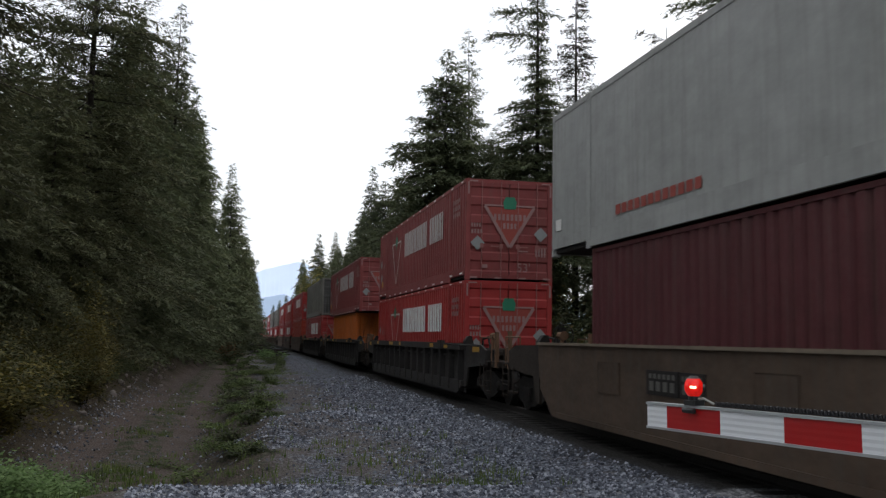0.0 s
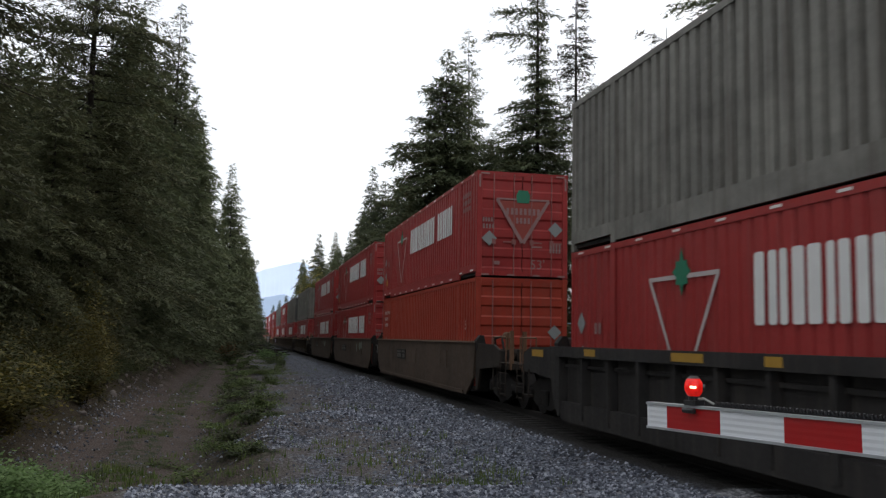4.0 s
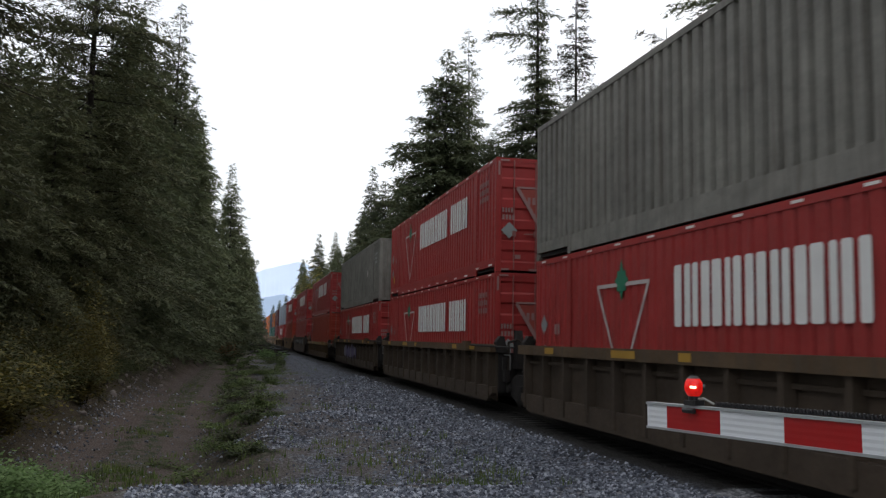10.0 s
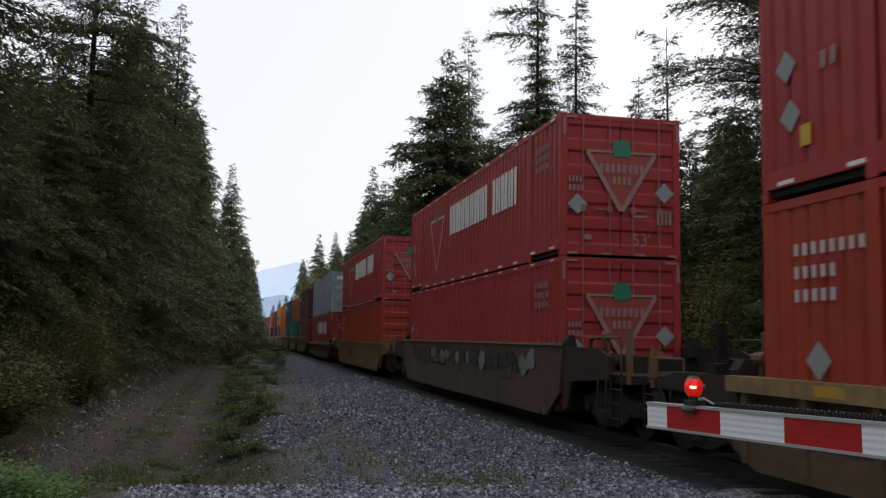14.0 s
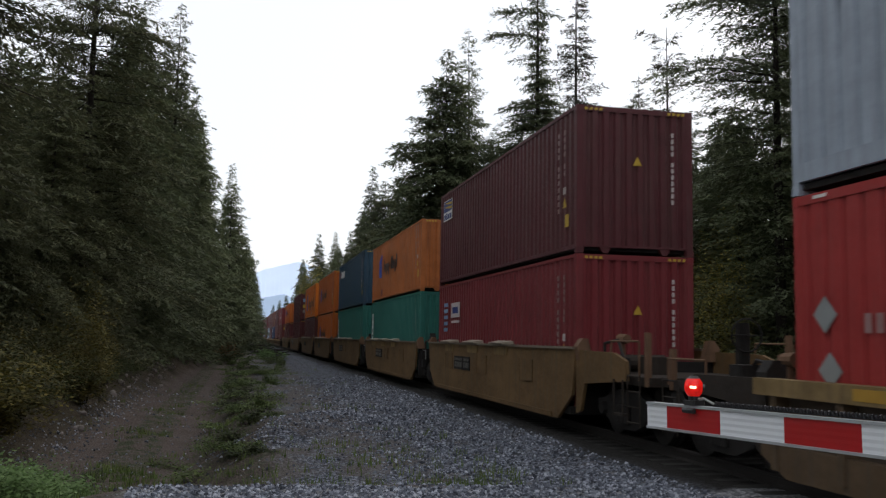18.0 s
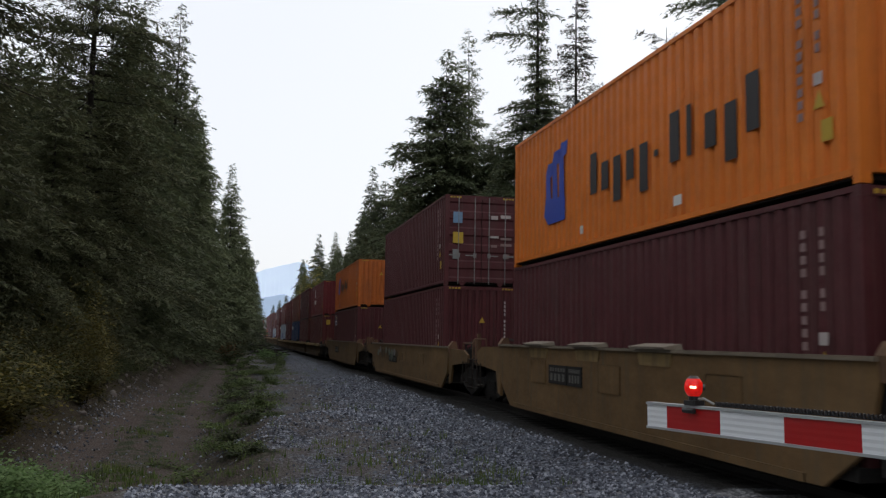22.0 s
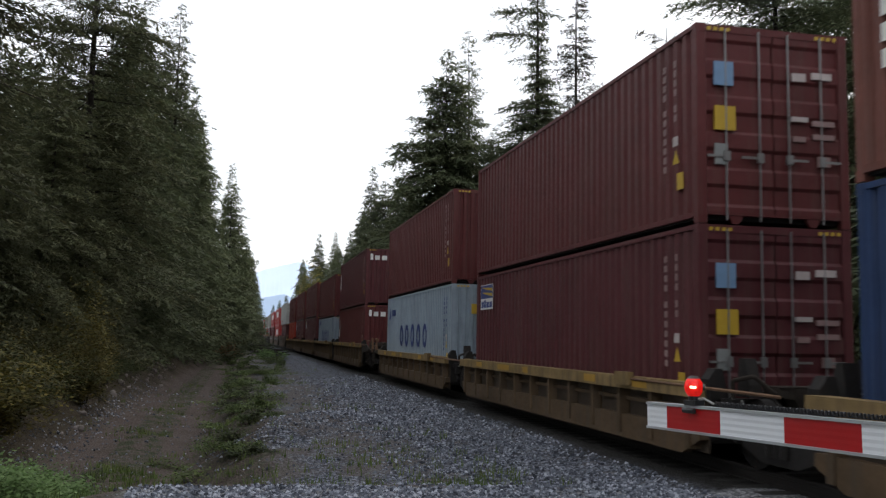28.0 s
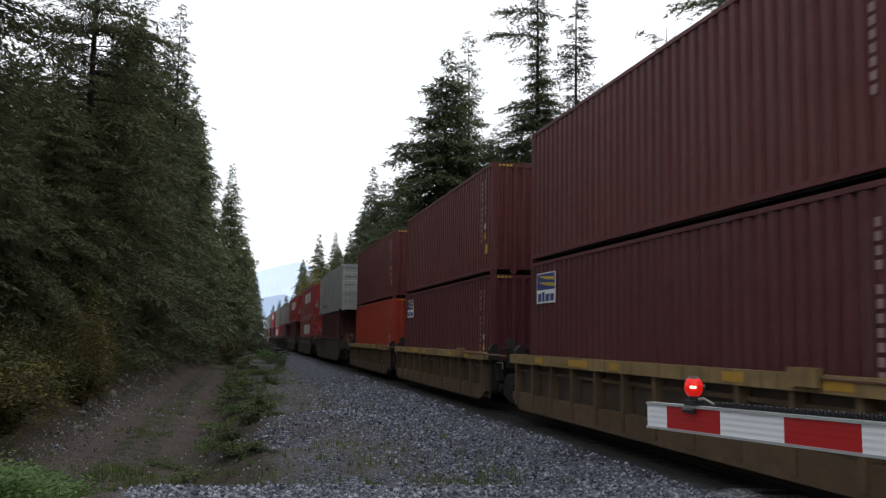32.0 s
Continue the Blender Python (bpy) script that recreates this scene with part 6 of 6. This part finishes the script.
# ---------------------------------------------------------------- the train
# distance of the box end that faces the crossing at 0 s; car; lower box; upper box
R53 = (53, "red", "red53", "doors", 2.896)
F53 = (53, "faded_red", "red53", "doors", 2.896)
RP53 = (53, "red", "plain53", "doors", 2.896)
OR53 = (53, "orange_red", "plain_or", "doors", 2.896)
G53C = (53, "grey", "grey53", "corr", 2.896)
G53P = (53, "grey", "grey53", "panel", 2.896)
SM53 = (53, "pale_grey", "smooth53", "doors", 2.896)
B53 = (53, "pale_blue", "blue53", "doors", 2.896)
BLACK = ("ribbed", CAR_BLACK, 1.50, None)
TANR = ("ribbed", CAR_BROWN, 1.50, CAR_TAN)
LOWR = ("ribbed", CAR_TAN, 1.22, CAR_YELLOW)
YEL = ("ribbed", CAR_TAN, 1.08, CAR_YELLOW)
YEL2 = ("ribbed", CAR_TAN, 1.30, CAR_YELLOW)
PLAIN = ("plain", CAR_DUSTY, 1.52, None)
PLTAN = ("plain", CAR_GOLD, 1.46, None)
PLLOW = ("plain", CAR_GOLD, 1.34, None)


def b40(color, marks="box", end="corr", H=2.896):
    return (40, color, marks, end, H)


# s, style, well length in feet, half gaps, lids, extra well, lower, upper
CONSIST = [
    (1.31, PLAIN, 53, 3.6, 3.6, 0, 0, b40("maroon"), SM53),
    (24.80, BLACK, 53, 3.6, 3.55, 0, 0, R53, F53),
    (48.00, BLACK, 53, 3.55, 3.5, 0, 0, b40("orange", "plain", "corr", 2.591), F53),
    (71.09, BLACK, 53, 3.5, 3.6, 0, 0, R53, G53P),
    (94.45, PLAIN, 53, 3.6, 1.6, 0, 0, OR53, R53),
    (113.80, PLAIN, 53, 1.6, 1.55, 0, 0, R53, R53),
    (132.95, PLAIN, 53, 1.55, 3.65, 0, 0, R53, R53),
    (156.45, TANR, 53, 3.65, 3.45, 0, 0, R53, G53C),
    (179.47, TANR, 53, 3.45, 1.62, 0, 0, R53, G53P),
    (198.85, TANR, 53, 1.62, 1.65, 0, 0, R53, R53),
    (218.38, TANR, 53, 1.65, 3.55, 0, 0, R53, G53C),
    (241.67, LOWR, 53, 3.55, 3.55, 0, 0, OR53, R53),
    (264.96, PLAIN, 53, 3.55, 3.55, 0, 0, RP53, R53),
    (288.21, PLLOW, 53, 3.55, 3.65, 0, 0, OR53, R53),
    (311.66, LOWR, 53, 3.65, 3.55, 0, 0, R53, B53),
    (334.89, PLTAN, 40, 3.55, 1.6, 1, 0, b40("crimson", "white_logo"), b40("maroon", "corner_logo")),
    (350.26, PLTAN, 40, 1.6, 1.62, 1, 0, b40("teal", "teal"), b40("rust_orange", "lines_small", "corr", 2.591)),
    (365.75, PLTAN, 40, 1.62, 1.7, 1, 0, b40("teal", "teal"), b40("navy", "ship")),
    (381.55, PLTAN, 40, 1.7, 1.6, 1, 0, b40("orange", "lines_small"), b40("orange", "lines_small")),
    (397.04, PLTAN, 40, 1.6, 3.5, 1, 0, b40("maroon", "box"), b40("bright_orange", "lines")),
    (416.77, PLLOW, 40, 4.0, 4.65, 0, 1.2, b40("maroon", "box"), b40("maroon", "box", "doors")),
    (438.26, PLLOW, 40, 4.65, 4.65, 0, 1.2, b40("maroon", "corner_logo"), b40("orange", "lines_small", "corr", 2.591)),
    (459.81, YEL, 40, 4.65, 1.5, 0, 0, b40("brick", "panel_box"), b40("crimson", "emblem", "corr", 2.68)),
    (474.95, YEL, 40, 1.5, 1.5, 0, 0, b40("brick", "box"), b40("maroon", "blocks")),
    (490.15, YEL, 40, 1.5, 1.7, 0, 0, b40("blue", "ship"), b40("brown", "name_corner")),
    (505.69, YEL, 40, 1.7, 1.5, 0, 0, b40("maroon", "corner_logo", "doors"), b40("brick", "box", "doors")),
    (520.86, YEL, 40, 1.5, 3.7, 0, 0, b40("white_blue", "rings"), b40("brick", "box")),
    (540.50, YEL2, 40, 3.7, 1.6, 0, 0, b40("brick", "blocks"), b40("maroon", "blocks")),
    (556.00, YEL2, 40, 1.6, 1.5, 0, 0, b40("white_blue", "rings", "corr", 2.591), b40("brick", "box")),
    (571.17, YEL2, 40, 1.5, 1.6, 0, 0, b40("maroon", "corner_logo"), b40("brick", "box")),
    (586.60, YEL2, 40, 1.6, 1.55, 0, 0, b40("maroon", "corner_logo"), b40("brick", "box")),
    (601.90, YEL2, 40, 1.55, 3.3, 0, 0, b40("orange_red", "box"), b40("brick", "box")),
    (621.00, PLAIN, 53, 3.3, 3.55, 0, 0, b40("maroon"), SM53),
    (644.30, PLAIN, 53, 3.55, 3.55, 0, 0, R53, R53),
    (667.60, PLAIN, 53, 3.55, 3.55, 0, 0, b40("maroon"), R53),
    (690.90, BLACK, 53, 3.55, 3.55, 0, 0, b40("maroon"), G53C),
    (714.20, BLACK, 53, 3.55, 3.55, 0, 0, R53, G53C),
    (737.50, TANR, 53, 3.55, 3.55, 0, 0, b40("maroon"), R53),
    (760.80, PLAIN, 53, 3.55, 3.55, 0, 0, b40("brick"), G53C),
    (784.10, PLAIN, 53, 3.55, 3.55, 0, 0, R53, SM53),
]
WELL_FLOOR = 0.388

def graffiti(car, y0, y1, z0, z1, x, mats, seed):
    """Loose sprayed shapes on a car's side."""
    rng = random.Random(seed)
    y = y0
    while y < y1:
        w = rng.uniform(0.35, 0.8)
        zc, h = (z0 + z1) / 2 + rng.uniform(-0.08, 0.08), (z1 - z0) * rng.uniform(0.3, 0.5)
        pts = [(y + w / 2 + math.cos(a) * w * rng.uniform(0.3, 0.6), zc + math.sin(a) * h * rng.uniform(0.6, 1.0)) for a in [k * math.tau / 9 for k in range(9)]]
        part("graffiti_patch", Shape().prism_x(pts, x - 0.004, x), mats[rng.randrange(len(mats))], car)
        y += w * 0.9


SPRAY_VIOLET = plain("violet_spray", (0.07, 0.055, 0.12), 0.6, 0, 0.3, 2)
SPRAY_PALE = plain("pale_spray", (0.15, 0.14, 0.16), 0.6, 0, 0.35, 2)
SPRAY_DARK = plain("dark_spray", (0.022, 0.022, 0.026), 0.6, 0, 0.4, 2)
SPRAY_GREEN = plain("sage_spray", (0.10, 0.12, 0.09), 0.6, 0, 0.4, 2)

for n, (s, (kind, mat, ztop, chord), feet, g0, g1, lids, ext, low, up) in enumerate(CONSIST):
    car = well_car(kind, feet, mat, ztop, s, g0, g1, bool(lids), ext, chord)
    if n == 10:
        graffiti(car, 6.0, 11.5, 0.3, 1.3, -1.512, (SPRAY_VIOLET, SPRAY_PALE, SPRAY_VIOLET), 3)
    if n == 12:
        graffiti(car, 1.0, 14.5, 0.85, 1.45, -1.444, (SPRAY_DARK, SPRAY_PALE, SPRAY_DARK, SPRAY_GREEN), 5)
    if n == 20:
        graffiti(car, 7.0, 12.0, 0.75, 1.3, -1.444, (SPRAY_PALE, SPRAY_GREEN, CAR_TAN), 9)
    if n in (5, 6):
        graffiti(car, 2.5, 5.0, 0.9, 1.45, -1.444, (SPRAY_GREEN, CAR_TAN), 12 + n)
    off = (16.15 - 12.19) / 2 if feet == 53 and low[0] == 40 else 0
    container(low, s + off, WELL_FLOOR, False)
    container(up, s, WELL_FLOOR + low[4] + 0.012, True)


# ---------------------------------------------------------------- what moves
def motions():
    """The train rolls past; its wheels turn with it."""
    for ob, s, z in TRAIN:
        walk(ob, [(t, pose(TRACK, s - d, z)) for t, d in RUN])
    lead = {}
    for w, k in AXLE["made"]:
        if k not in lead:
            rows = []
            for i in range(961):
                t = i / 30
                d = np.interp(t, [r[0] for r in RUN], [r[1] for r in RUN])
                rows.append((t, pose(0, k * 0.89, WHEEL_R, math.degrees(d / WHEEL_R))))
            walk(w, rows)
            lead[k] = w.animation_data
    for ob in scene.objects:
        if ob.data is AXLE["mesh"] and ob.animation_data is None:
            k = 1 if ob.location.y > 0 else -1
            ob.rotation_mode = "QUATERNION"
            ob.animation_data_create()
            ob.animation_data.action = lead[k].action
            ob.animation_data.action_slot = lead[k].action_slot


motions()
